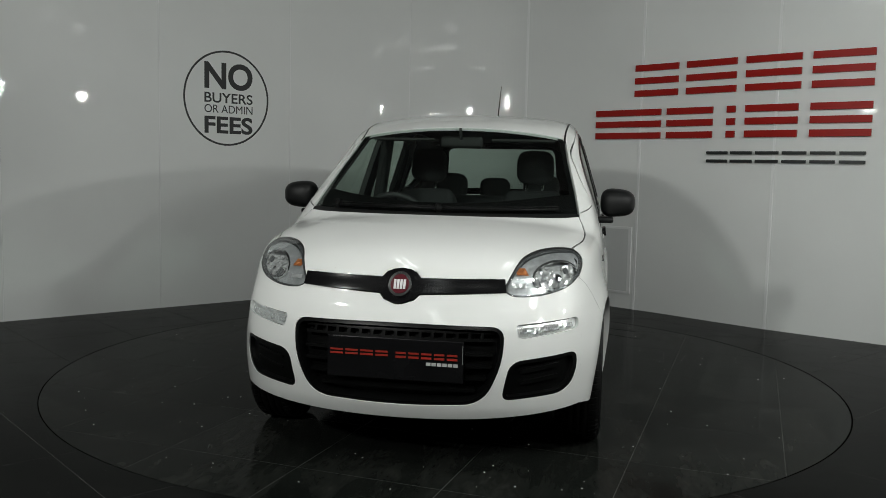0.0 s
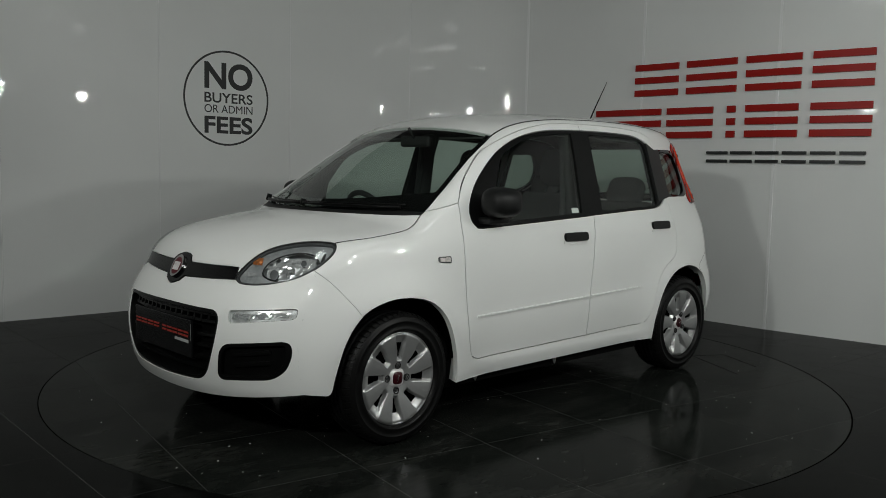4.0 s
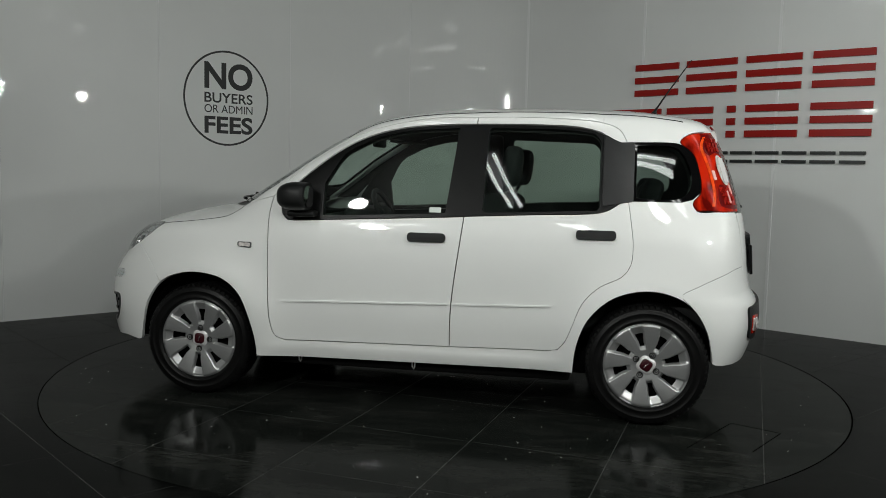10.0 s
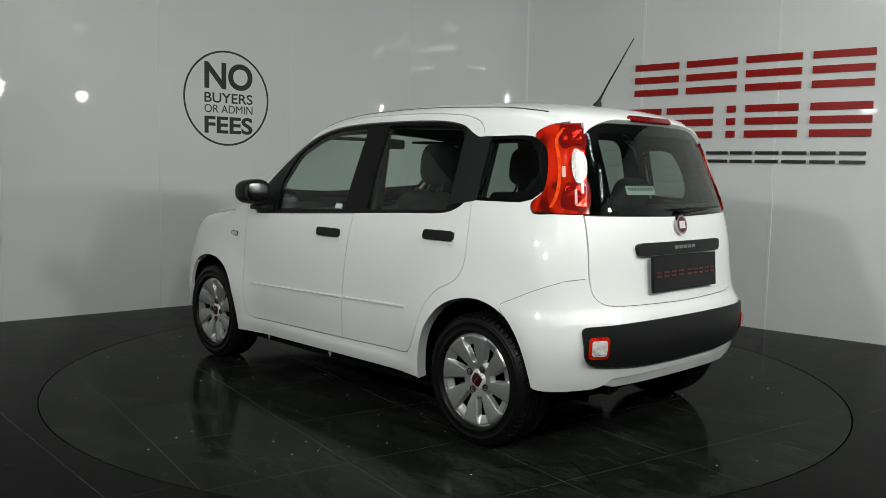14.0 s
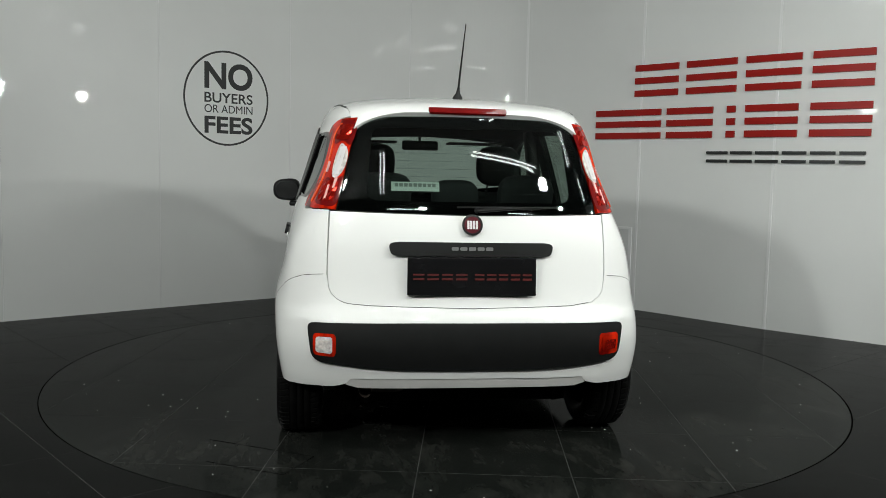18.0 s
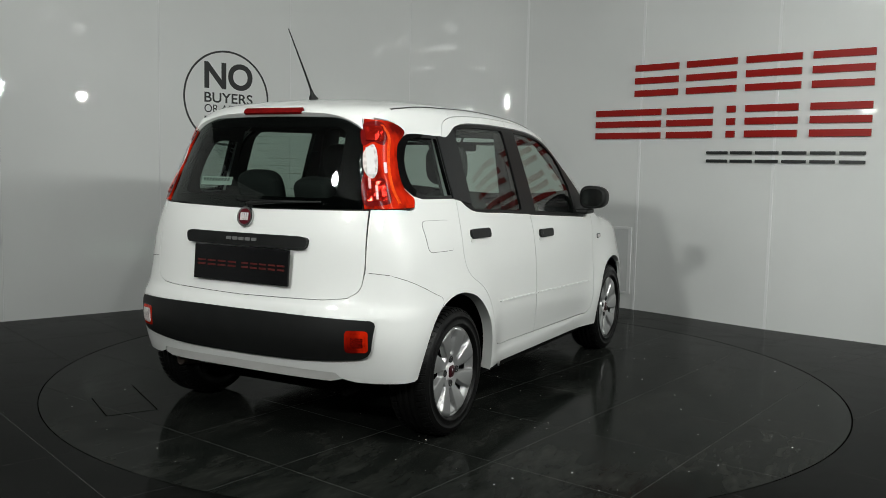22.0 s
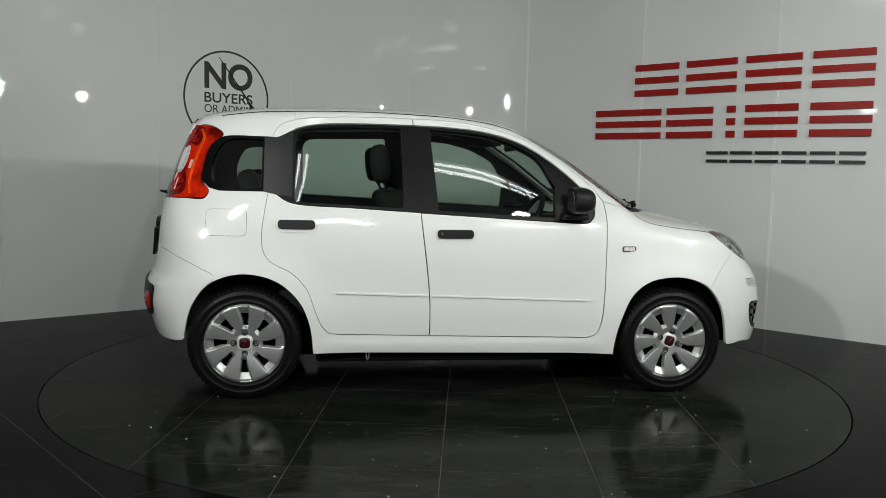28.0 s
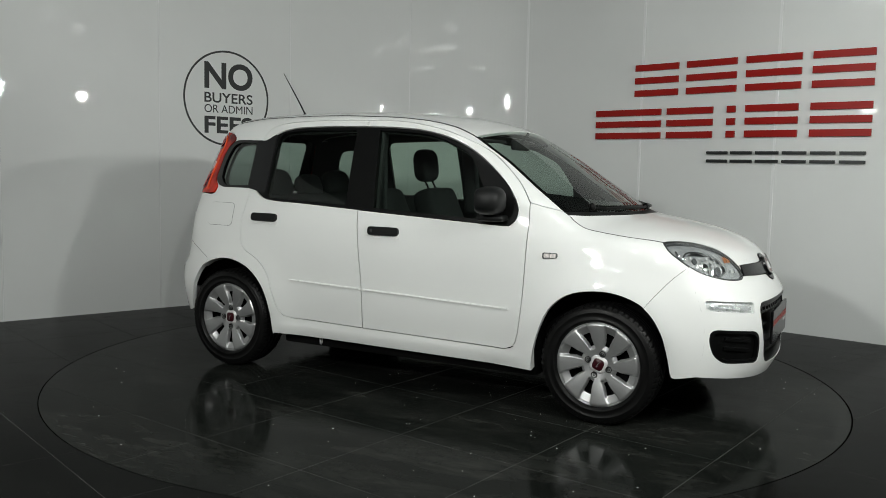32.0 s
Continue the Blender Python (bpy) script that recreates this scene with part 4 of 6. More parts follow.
    finish("pillar_trim", [patch(on_side, rounded([(-0.905, 1.034), (-0.99, 1.050), (-1.052, 1.060), (-1.052, 1.346), (-0.985, 1.342), (-0.955, 1.356), (-0.918, 1.376), (-0.903, 1.380)], 0.012), gap=0.001)], M_PILLAR, rd, "black plastic corner panel", push=0.006, depth=0.02, mirror=right)
    finish("pillar_lining", [patch(on_side, [(-1.0, 0.7), (-1.02, 1.42), (-1.42, 1.40), (-1.45, 1.05), (-1.5, 0.75)], [QGI], gap=0)], M_TRIM, quarter, push=-0.05, depth=0, mirror=right, flip=True)
    # roof rail from the screen pillar to the tail
    finish("roof_rail", [patch(on_side, join(top_edge(0.900, -0.90), [(-0.90, 1.446)], [p for p in DITCH_R if p[0] > -0.90 and p[1] > 1.40], DITCH_F, [(0.90, ZE)]), gap=0.0015)], M_PAINT, car, mirror=right)
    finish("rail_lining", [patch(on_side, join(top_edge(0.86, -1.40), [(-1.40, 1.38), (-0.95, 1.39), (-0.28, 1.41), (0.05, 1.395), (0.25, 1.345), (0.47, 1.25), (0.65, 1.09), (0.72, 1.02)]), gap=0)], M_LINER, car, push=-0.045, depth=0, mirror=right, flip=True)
    # sill
    finish("sill", [patch(on_side, join([(0.806, 0.326), (0.715, 0.340)], [p for p in DOOR_FRONT if p[1] < 0.335], [(-0.190, 0.325), (-0.66, 0.335), (-0.715, 0.347), (-0.796, 0.338), (-0.796, 0.236), (0.808, 0.222)]))], M_PAINT, car, push=-0.001, depth=0.05, mirror=right)

    # door handles
    for d, x0, x1, z0, z1 in ((fd, -0.160, 0.030, 0.838, 0.882), (rd, -0.976, -0.788, 0.876, 0.920)):
        q = rounded([(x0, z0), (x1, z0), (x1, z1), (x0, z1)], 0.02)
        hd = finish("door_handle", [patch(on_side, q, gap=0, step=0.012, edge=0.008)], M_PLASTIC, d, "black plastic grab handle", push=0.014, depth=0.02, mirror=right)
        q = rounded([(x0 - 0.002, z0 - 0.016), (x1 + 0.002, z0 - 0.016), (x1 + 0.002, z0 + 0.012), (x0 - 0.002, z0 + 0.012)], 0.012)
        finish("recess", [patch(on_side, q, gap=0, step=0.012, edge=0.008)], M_PAINT, d, push=0.003, depth=0.004, mirror=right)
    if right:
        finish("keyhole", [patch(on_side, [(-0.136 + 0.008 * math.cos(a), 0.861 + 0.008 * math.sin(a)) for a in np.linspace(0, 2 * math.pi, 13)[:-1]], gap=0, step=0.01, edge=0.006)], M_STEEL, fd, "steel lock cylinder", push=0.0155, depth=0.003, mirror=True)
    # side repeater
    q = rounded([(0.842, 0.775), (0.918, 0.782), (0.918, 0.806), (0.842, 0.806)], 0.009)
    rp = finish("side_repeater", [patch(on_side, q, gap=0, step=0.01, edge=0.006)], M_BEZELDARK, wing, "small clear side repeater lamp", push=0.004, depth=0.006, mirror=right)
    for x in (0.857, 0.888):
        finish("lens", [patch(on_side, rounded([(x - 0.007, 0.781), (x + 0.022, 0.783), (x + 0.022, 0.802), (x - 0.007, 0.801)], 0.004), gap=0, step=0.01, edge=0.006)], M_WHITELENS, rp, push=0.0065, depth=0.004, mirror=right)
    if right:
        q = rounded([(-1.336, 0.838), (-1.134, 0.838), (-1.134, 0.970), (-1.336, 0.970)], 0.03)
        finish("gap_line", [patch(on_side, q, gap=-0.0016, edge=0.01)], M_SHUT, quarter, push=0.0006, depth=0.002, mirror=True)
        finish("fuel_flap", [patch(on_side, q, gap=0.0, edge=0.01)], M_PAINT, quarter, push=0.002, depth=0.003, mirror=True)
    else:
        finish("window_sticker", [patch(on_side, [(-0.128, 0.985), (-0.07, 0.985), (-0.07, 1.010), (-0.128, 1.010)], gap=0)], M_STICKER, fd, "small pale sticker with grey print", push=-0.007, depth=0)

    # tail lamp
    finish("lamp_back", [patch(on_rear_diag, TAIL, gap=-0.01, step=0.03, edge=0.012)], M_TRIM, quarter, push=-0.03, depth=0, mirror=right, flip=True)
    tl = finish("tail_light", [patch(on_rear_diag, TAIL, gap=0.0015, step=0.02, edge=0.012)], M_REDLENS, car, "tall red tail light with a clear centre", push=0.004, depth=0.016, mirror=right)
    curl = lambda *pts: [tuple(p) for p in spline(pts, 0.01, closed=True)]
    upper = curl((-0.688, 1.372), (-0.640, 1.390), (-0.596, 1.382), (-0.582, 1.335), (-0.604, 1.290), (-0.650, 1.302), (-0.692, 1.285))
    lower = curl((-0.700, 1.155), (-0.662, 1.135), (-0.622, 1.150), (-0.598, 1.105), (-0.592, 1.050), (-0.650, 1.036), (-0.702, 1.040))
    white = curl((-0.692, 1.255), (-0.672, 1.280), (-0.650, 1.290), (-0.638, 1.262), (-0.640, 1.185), (-0.656, 1.150), (-0.674, 1.150), (-0.695, 1.180))
    for poly, seed in ((upper, 6), (lower, 7)):
        ch = finish("lens_chamber", [patch(on_rear_diag, poly, gap=0, step=0.02, edge=0.012)], M_DEEPRED, tl, "dark red chamber", push=0.0055, depth=0.002, mirror=right)
        faceted("facets", on_rear_diag, poly, 0.019, 0.0080, 0.0030, M_REDFACET, ch, "", right, seed)
    cl = finish("clear_lens", [patch(on_rear_diag, white, gap=0, step=0.012, edge=0.01)], M_WHITELENS, tl, "clear reversing lens", push=0.0075, depth=0.005, mirror=right)
    faceted("facets", on_rear_diag, white, 0.013, 0.0100, 0.0011, M_SATIN, cl, "", right, 8)
    # painted highlights: light blocks beside the clear lens, the outer band's bright inner edge
    for s0, s1, z0, z1, mat in ((-0.612, -0.598, 1.170, 1.215, M_PINKGLINT), (-0.682, -0.671, 1.105, 1.150, M_PINKGLINT), (-0.655, -0.645, 1.060, 1.120, M_PINKGLINT)):
        finish("lens_glint", [patch(on_rear_diag, rounded([(s0, z0), (s1, z0), (s1, z1), (s0, z1)], 0.003), gap=0, step=0.02, edge=0.012)], mat, tl, push=0.0095, depth=0.004, mirror=right)
    rib = S((-0.600, 1.376), (-0.572, 1.33), (-0.580, 1.25), (-0.582, 1.18), (-0.570, 1.10), (-0.545, 1.045))
    finish("lens_highlight", [patch(on_rear_diag, join(rib, [(p[0] - 0.013, p[1]) for p in rib[::-1]]), gap=0, step=0.02, edge=0.012)], M_ORANGESHINE, tl, push=0.0075, depth=0.004, mirror=right)

# roof, with a black gutter at each side
xs = np.linspace(0.36, -1.44, 70)
rear_edge = [(-1.44 - 0.015 * (1 - (y / 0.47) ** 2), y) for y in np.linspace(0.47, -0.47, 30)]
screen_top = [(0.42 - 0.20 * y * y, y) for y in np.linspace(-0.545, 0.545, 30)]
roof = finish("roof", [patch(on_top, join(screen_top, [(x, float(edge_y(x))) for x in xs], rear_edge, [(x, -float(edge_y(x))) for x in xs[::-1]]), step=0.05, gap=0.001)], M_PAINT, car)
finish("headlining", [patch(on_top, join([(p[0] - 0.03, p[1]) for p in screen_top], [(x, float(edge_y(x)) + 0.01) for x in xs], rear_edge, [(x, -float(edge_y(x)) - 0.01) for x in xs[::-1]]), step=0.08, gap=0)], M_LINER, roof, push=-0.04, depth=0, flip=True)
for sgn in (1, -1):
    strip = join([(x, sgn * (float(edge_y(x)) + 0.002)) for x in np.linspace(0.40, -1.28, 60)], [(x, sgn * (float(edge_y(x)) - 0.005)) for x in np.linspace(-1.28, 0.40, 60)])
    finish("gutter_strip", [patch(on_top, strip, gap=0, step=0.05)], M_PLASTIC, roof, "thin black roof gutter strip", push=0.001, depth=0.002)

# windscreen
ys = np.linspace(-0.655, 0.655, 40)
cowl = [(1.125 - 0.53 * y * y, y) for y in ys]
left_edge = [(x, float(edge_y(x)) - 0.004) for x in np.linspace(0.898, 0.365, 25)]
right_edge = [(x, -float(edge_y(x)) + 0.004) for x in np.linspace(0.365, 0.898, 25)]
SCREEN = join(cowl, left_edge, screen_top[::-1], right_edge)
SCREEN_IN = join([(1.045 - 0.60 * y * y, y * 0.93) for y in ys], [(x, float(edge_y(x)) - 0.03) for x in np.linspace(0.80, 0.40, 20)],
                 [(0.385 - 0.20 * y * y, y) for y in np.linspace(0.50, -0.50, 30)], [(x, -float(edge_y(x)) + 0.03) for x in np.linspace(0.40, 0.80, 20)])
screen = finish("windscreen", [patch(on_top, SCREEN, gap=0.002, step=0.04)], G_SCREEN, car, "clear laminated windscreen", push=-0.004, depth=0)
finish("screen_border", [patch(on_top, SCREEN, [SCREEN_IN], gap=0.002, step=0.04)], M_FRIT, screen, "black printed edge band", push=-0.007, depth=0.004)
COWL_FRONT = [(1.170 - 0.56 * y * y, y) for y in np.linspace(-0.66, 0.66, 40)]
finish("scuttle", [patch(on_top, join(COWL_FRONT, cowl[::-1]), gap=0, step=0.03)], M_PLASTIC, car, "black plastic scuttle panel", push=-0.006, depth=0.02)

# bonnet
flank = HOOD_PLAN
lamp_top = [(p[0], p[1]) for p in HEADP[3:H_REAR + 1]][::-1]
n0 = lamp_top[-1]
nose = S((n0[0], n0[1]), (1.708, 0.28), (1.722, 0.0), (1.708, -0.28), (n0[0], -n0[1]))
back = [(1.173 - 0.56 * y * y, y) for y in np.linspace(0.60, -0.60, 30)]
bonnet_out = join([(p[0], -p[1]) for p in flank[::-1]], [(p[0], -p[1]) for p in lamp_top], nose[::-1], lamp_top[::-1], flank, back)
zc = [(y, float(on_top(np.array([[x, y]]))[0, 2])) for x, y in nose[::-1]]
lip = join(zc, S((0.412, 0.775), (0.22, 0.771), (0.078, 0.770)), S((0.058, 0.792), (0.0, 0.806), (-0.058, 0.792)), S((-0.078, 0.770), (-0.22, 0.771), (-0.412, 0.775)))
bonnet = finish("bonnet", [patch(on_top, bonnet_out, gap=0.0, step=0.04, edge=0.012), patch(on_front, lip, gap=0, step=0.02, edge=0.012)], M_PAINT, car)

# the joint between bonnet and wing
for right in (False, True):
    line = HOOD_PLAN
    finish("bonnet_joint", [patch(on_top, join([(x, y + 0.0009) for x, y in line], [(x, y - 0.0009) for x, y in line[::-1]]), gap=0, edge=0.012)], M_SHUT, bonnet, "", push=0.0005, depth=0.002, mirror=right)

# grille bar with a round badge mount
BAR = join(S((0.402, 0.772), (0.22, 0.768), (0.078, 0.767)), S((0.058, 0.788), (0.0, 0.802), (-0.058, 0.788)), S((-0.078, 0.767), (-0.22, 0.768), (-0.402, 0.772)),
           S((-0.410, 0.720), (-0.22, 0.714), (-0.078, 0.708)), S((-0.058, 0.688), (0.0, 0.672), (0.058, 0.688)), S((0.078, 0.708), (0.22, 0.714), (0.410, 0.720)))
bar = finish("grille_bar", [patch(on_front, BAR, gap=0.001, step=0.02, edge=0.012)], M_GLOSSBLK, car, "black bar across the nose", push=0.006, depth=0.02)


def round_badge(parent, proj, zc, r, back=False):
    k = 28
    circ = lambda rr: [(rr * math.cos(2 * math.pi * i / k), zc + rr * math.sin(2 * math.pi * i / k)) for i in range(k)]
    b = finish("badge", [patch(proj, circ(r), [circ(r * 0.78)], gap=0, step=0.01, edge=0.008)], M_RIMCHROME, parent, "round chrome-rimmed dark red badge", push=0.017, depth=0.014)
    finish("badge_face", [patch(proj, circ(r * 0.80), gap=0, step=0.01, edge=0.008)], M_BADGE, b, push=0.017, depth=0.004)
    for i in range(4):
        y = (i - 1.5) * r * 0.27
        finish("badge_bar", [patch(proj, [(y - r * 0.10, zc - r * 0.40), (y + r * 0.10, zc - r * 0.40), (y + r * 0.10, zc + r * 0.38), (y - r * 0.10, zc + r * 0.38)], gap=0, step=0.01, edge=0.01)], M_SATIN, b, push=0.020, depth=0.004)


round_badge(bar, on_front, 0.738, 0.046)

# front bumper: nose piece and two corner pieces
zlow = lambda y: 0.230 + 0.045 * abs(y / 0.70) ** 2
GRILLE = rounded([(-0.418, 0.602), (0.0, 0.608), (0.418, 0.602), (0.414, 0.470), (0.345, 0.300), (0.0, 0.284), (-0.345, 0.300), (-0.414, 0.470)], [0.055, 0.2, 0.055, 0.12, 0.10, 0.2, 0.10, 0.12])
FOG = rounded([(0.408, 0.316), (0.628, 0.336), (0.670, 0.372), (0.690, 0.440), (0.683, 0.498), (0.44, 0.472)], [0.04, 0.05, 0.05, 0.05, 0.03, 0.05])
DRL = rounded([(0.468, 0.556), (0.688, 0.584), (0.685, 0.627), (0.455, 0.608)], 0.016)
YC2 = 0.700
low = [p for p in HEADP[H_BUMP:] if p[1] > 0.40]                       # the lamp's lower edge, outer end first
front_top = [(p[1], p[2]) for p in low] + S((0.410, 0.722), (0.22, 0.712), (0.080, 0.706)) + S((0.060, 0.686), (0.0, 0.670), (-0.060, 0.686)) + S((-0.080, 0.706), (-0.22, 0.712), (-0.410, 0.722)) + [(-p[1], p[2]) for p in low[::-1]]
zt = np.linspace(float(low[0][2]) - 0.03, 0.275, 26)
yt = np.interp(zt, [0.275, 0.60, float(low[0][2]) - 0.03], [YC2, YC2, float(low[0][1]) + 0.012])
side_line = [(p[0], p[2]) for p in on_front(np.stack([yt, zt], 1))]
front = join(front_top, [(-a, b) for a, b in zip(yt, zt)], [(y, zlow(y)) for y in np.linspace(-YC2, YC2, 40)], [(a, b) for a, b in zip(yt, zt)][::-1])
CORNER = join([(low[0][0], low[0][2])], side_line, [(side_line[-1][0] * (1 - k) + 1.490 * k, 0.275 - 0.012 * k) for k in (0.35, 0.7, 1.0)] + [(1.477, 0.267)], [p for p in ARCH_F if p[0] >= 1.345], BUMP_F)


pf = patch(on_front, front, [GRILLE, FOG, mir(FOG), DRL, mir(DRL)], step=0.025, gap=0.0, edge=0.012)
pc = patch(on_side, CORNER, step=0.025, gap=0.0, edge=0.012)
pcm = (pc[0] * [1, -1, 1], pc[1] * [1, -1, 1], pc[2][:, ::-1])
bumper = finish("front_bumper", [pf, pc, pcm], M_PAINT, car, depth=0.02)
grille = finish("lower_grille", [patch(on_front, GRILLE, gap=0.001, step=0.03)], M_GRILLE, bumper, "black lower grille with honeycomb mesh", push=-0.064, depth=0)
finish("grille_rim", [patch(on_front, [tuple(p) for p in inset(resample(GRILLE, 0.015), -0.004)], [[tuple(p) for p in inset(resample(GRILLE, 0.015), 0.014)]], gap=0, step=0.03, edge=0.015)], M_GRILLE, bumper, "black grille rim", push=-0.004, depth=0.064)
for zz in (0.345, 0.395, 0.445, 0.495, 0.552, 0.582):
    half = 0.38 - 0.9 * max(0, 0.42 - zz)
    spans = [(-half, half)] if zz < 0.36 or zz > 0.548 else [(-half, -0.275), (0.275, half)]
    for y0, y1 in spans:
        finish("grille_bar", [patch(on_front, [(y0, zz - 0.006), (y1, zz - 0.006), (y1, zz + 0.006), (y0, zz + 0.006)], gap=0)], M_GRILLE, grille, push=-0.026, depth=0.036)
for i in range(15):
    yy = (i - 7) * 0.048
    finish("grille_web", [patch(on_front, [(yy - 0.006, 0.546), (yy + 0.006, 0.546), (yy + 0.006, 0.585), (yy - 0.006, 0.585)], gap=0)], M_GRILLE, grille, push=-0.025, depth=0.036)
for s in (1, -1):
    f = (lambda q: q) if s > 0 else mir
    pk = finish("fog_pocket", [patch(on_front, f(FOG), gap=0.001, step=0.02, edge=0.012)], M_GRILLE, bumper, "black plastic fog lamp blank", push=-0.022, depth=0)
    finish("pocket_rim", [patch(on_front, [tuple(p) for p in inset(resample(f(FOG), 0.012), -0.003)], [[tuple(p) for p in inset(resample(f(FOG), 0.012), 0.014)]], gap=0, step=0.03, edge=0.012)], M_GRILLE, bumper, push=-0.002, depth=0.022)
    for zz in (0.375, 0.42):
        finish("rib", [patch(on_front, f(rounded([(0.485, zz), (0.630, zz + 0.022), (0.630, zz + 0.038), (0.485, zz + 0.016)], 0.006)), gap=0, step=0.02, edge=0.012)], M_GRILLE, pk, push=-0.012, depth=0.012)
    dl = finish("daytime_lamp", [patch(on_front, f(DRL), gap=0.001, step=0.02, edge=0.01)], M_REFL, bumper, "clear daytime running lamp", push=-0.014, depth=0)
    faceted("facets", on_front, [tuple(p) for p in inset(resample(f(DRL), 0.010), 0.008)], 0.0085, -0.008, 0.0018, M_FACET, dl, "", False, 5)
    finish("lens", [patch(on_front, f(DRL), gap=0.001, step=0.02, edge=0.01)], G_LENS, dl, push=0.0, depth=0)

# headlights: a smoky housing with a faceted bowl, an amber cell and a small lower cell
BOWL = [tuple(p) for p in spline([(-0.812, 0.752), (-0.800, 0.792), (-0.750, 0.826), (-0.660, 0.846), (-0.598, 0.836), (-0.572, 0.800), (-0.590, 0.760), (-0.640, 0.736), (-0.740, 0.726)], 0.01, closed=True)]
AMBER = rounded([(-0.880, 0.784), (-0.842, 0.830), (-0.800, 0.832), (-0.822, 0.776)], 0.012)
CELL = rounded([(-0.912, 0.728), (-0.884, 0.776), (-0.832, 0.772), (-0.826, 0.726)], 0.014)
for right in (False, True):
    even = resample(HEAD, 0.010)
    ring = lambda d: [tuple(p) for p in inset(even, d)]
    hl = finish("headlight", [patch(on_diag, HEAD, gap=0.002, step=0.02, edge=0.012)], M_SMOKE, car, "clear oval headlight with chrome reflector", push=-0.030, depth=0, mirror=right)
    finish("bezel", [patch(on_diag, ring(0.0015), [ring(0.009)], gap=0, step=0.02, edge=0.012)], M_BEZELDARK, hl, "dark grey lamp bezel", push=-0.005, depth=0.016, mirror=right)
    finish("inner_bezel", [patch(on_diag, ring(0.010), [BOWL], gap=0.001, step=0.02, edge=0.012)], M_LAMPHOUSE, hl, "satin grey inner bezel", push=-0.013, depth=0.012, mirror=right)
    finish("seal", [patch(on_diag, ring(-0.002), [ring(0.004)], gap=0, step=0.02, edge=0.012)], M_SHUT, hl, push=-0.002, depth=0.01, mirror=right)
    faceted("reflector", on_diag, BOWL, 0.0165, -0.021, 0.0048, M_FACET, hl, "faceted chrome reflector", right, 3)
    fat = inset(resample(BOWL, 0.010), -0.001)
    finish("chrome_rim", [patch(on_diag, [tuple(p) for p in fat], [[tuple(p) for p in inset(fat, 0.006)]], gap=0, step=0.02, edge=0.012)], M_CHROME, hl, "chrome rim of the bowl", push=-0.010, depth=0.010, mirror=right)
    faceted("amber_cell", on_diag, AMBER, 0.0125, -0.009, 0.0022, M_AMBER, hl, "amber indicator cell", right, 5)
    faceted("lower_cell", on_diag, CELL, 0.0125, -0.009, 0.0026, M_FACET, hl, "small chrome cell", right, 9)
    for c, r, mat, lab in (((-0.762, 0.756), 0.019, M_BEZELDARK, "bulb shield"), ((-0.690, 0.778), 0.015, M_CHROME, "bulb"), ((-0.640, 0.806), 0.012, M_BEZELDARK, "bulb")):
        finish("bulb", [patch(on_diag, [(c[0] + r * math.cos(a), c[1] + 1.1 * r * math.sin(a)) for a in np.linspace(0, 2 * math.pi, 16)[:-1]], gap=0, step=0.01, edge=0.006)], mat, hl, lab, push=-0.013, depth=0.012, mirror=right)
    lip_r = rounded([(-0.584, 0.758), (-0.558, 0.800), (-0.552, 0.846), (-0.562, 0.850), (-0.572, 0.806), (-0.600, 0.760)], 0.006)
    finish("chrome_lip", [patch(on_diag, lip_r, gap=0, step=0.02, edge=0.012)], M_CHROME, hl, "bright outer lip", push=-0.009, depth=0.01, mirror=right)
    finish("lens", [patch(on_diag, HEAD, gap=0.002, step=0.02, edge=0.012)], G_LENS, hl, "clear lens", push=0.002, depth=0, mirror=right)

# front show plate, a loose board on the grille
def board(parent, name, x, z0, z1, half, mat, label, thick=0.012, tilt=0.0):
    bm = bmesh.new()
    box(bm, -thick / 2, thick / 2, -half, half, -(z1 - z0) / 2, (z1 - z0) / 2, 0.003)
    bmesh.ops.transform(bm, matrix=Matrix.Translation((x, 0, (z0 + z1) / 2)) @ Matrix.Rotation(tilt, 4, "Y"), verts=bm.verts)
    return part(name, bm, mat, parent, label, smooth=False)


def plate_bars(pl, x, zc, sgn, tilt, cells, mat, name="bar"):
    for y0, y1, z0, z1 in cells:
        bm = bmesh.new()
        box(bm, -0.001, 0.001, min(y0, y1), max(y0, y1), z0 - zc, z1 - zc)
        bmesh.ops.transform(bm, matrix=Matrix.Translation((x, 0, zc)) @ Matrix.Rotation(tilt, 4, "Y") @ Matrix.Translation((sgn * 0.0072, 0, 0)), verts=bm.verts)
        part(name, bm, mat, pl, smooth=False)


pl = board(bumper, "show_plate", 1.840, 0.385, 0.545, 0.268, M_PLATE, "black show plate with red print bars")
cells = []
for i in range(4):
    cells += [(-0.255 + i * 0.06, -0.205 + i * 0.06, 0.474, 0.481), (-0.255 + i * 0.06, -0.205 + i * 0.06, 0.488, 0.495)]
for i in range(5):
    cells += [(0.005 + i * 0.05, 0.045 + i * 0.05, 0.471, 0.479), (0.005 + i * 0.05, 0.045 + i * 0.05, 0.487, 0.494)]
plate_bars(pl, 1.840, 0.465, 1, 0.0, cells, M_PLATERED)
plate_bars(pl, 1.840, 0.465, 1, 0.0, [(0.125 + i * 0.021, 0.142 + i * 0.021, 0.447, 0.459) for i in range(6)], M_PLATEGREY)

# narrow pale strip along one side edge of the plate
bm = bmesh.new()
box(bm, -0.004, 0.004, -0.002, 0.0, -0.005, 0.066)
bmesh.ops.translate(bm, verts=bm.verts, vec=(1.8425, 0.266, 0.465))
part("edge_strip", bm, M_GREYBAR, pl, "pale edge", smooth=False)

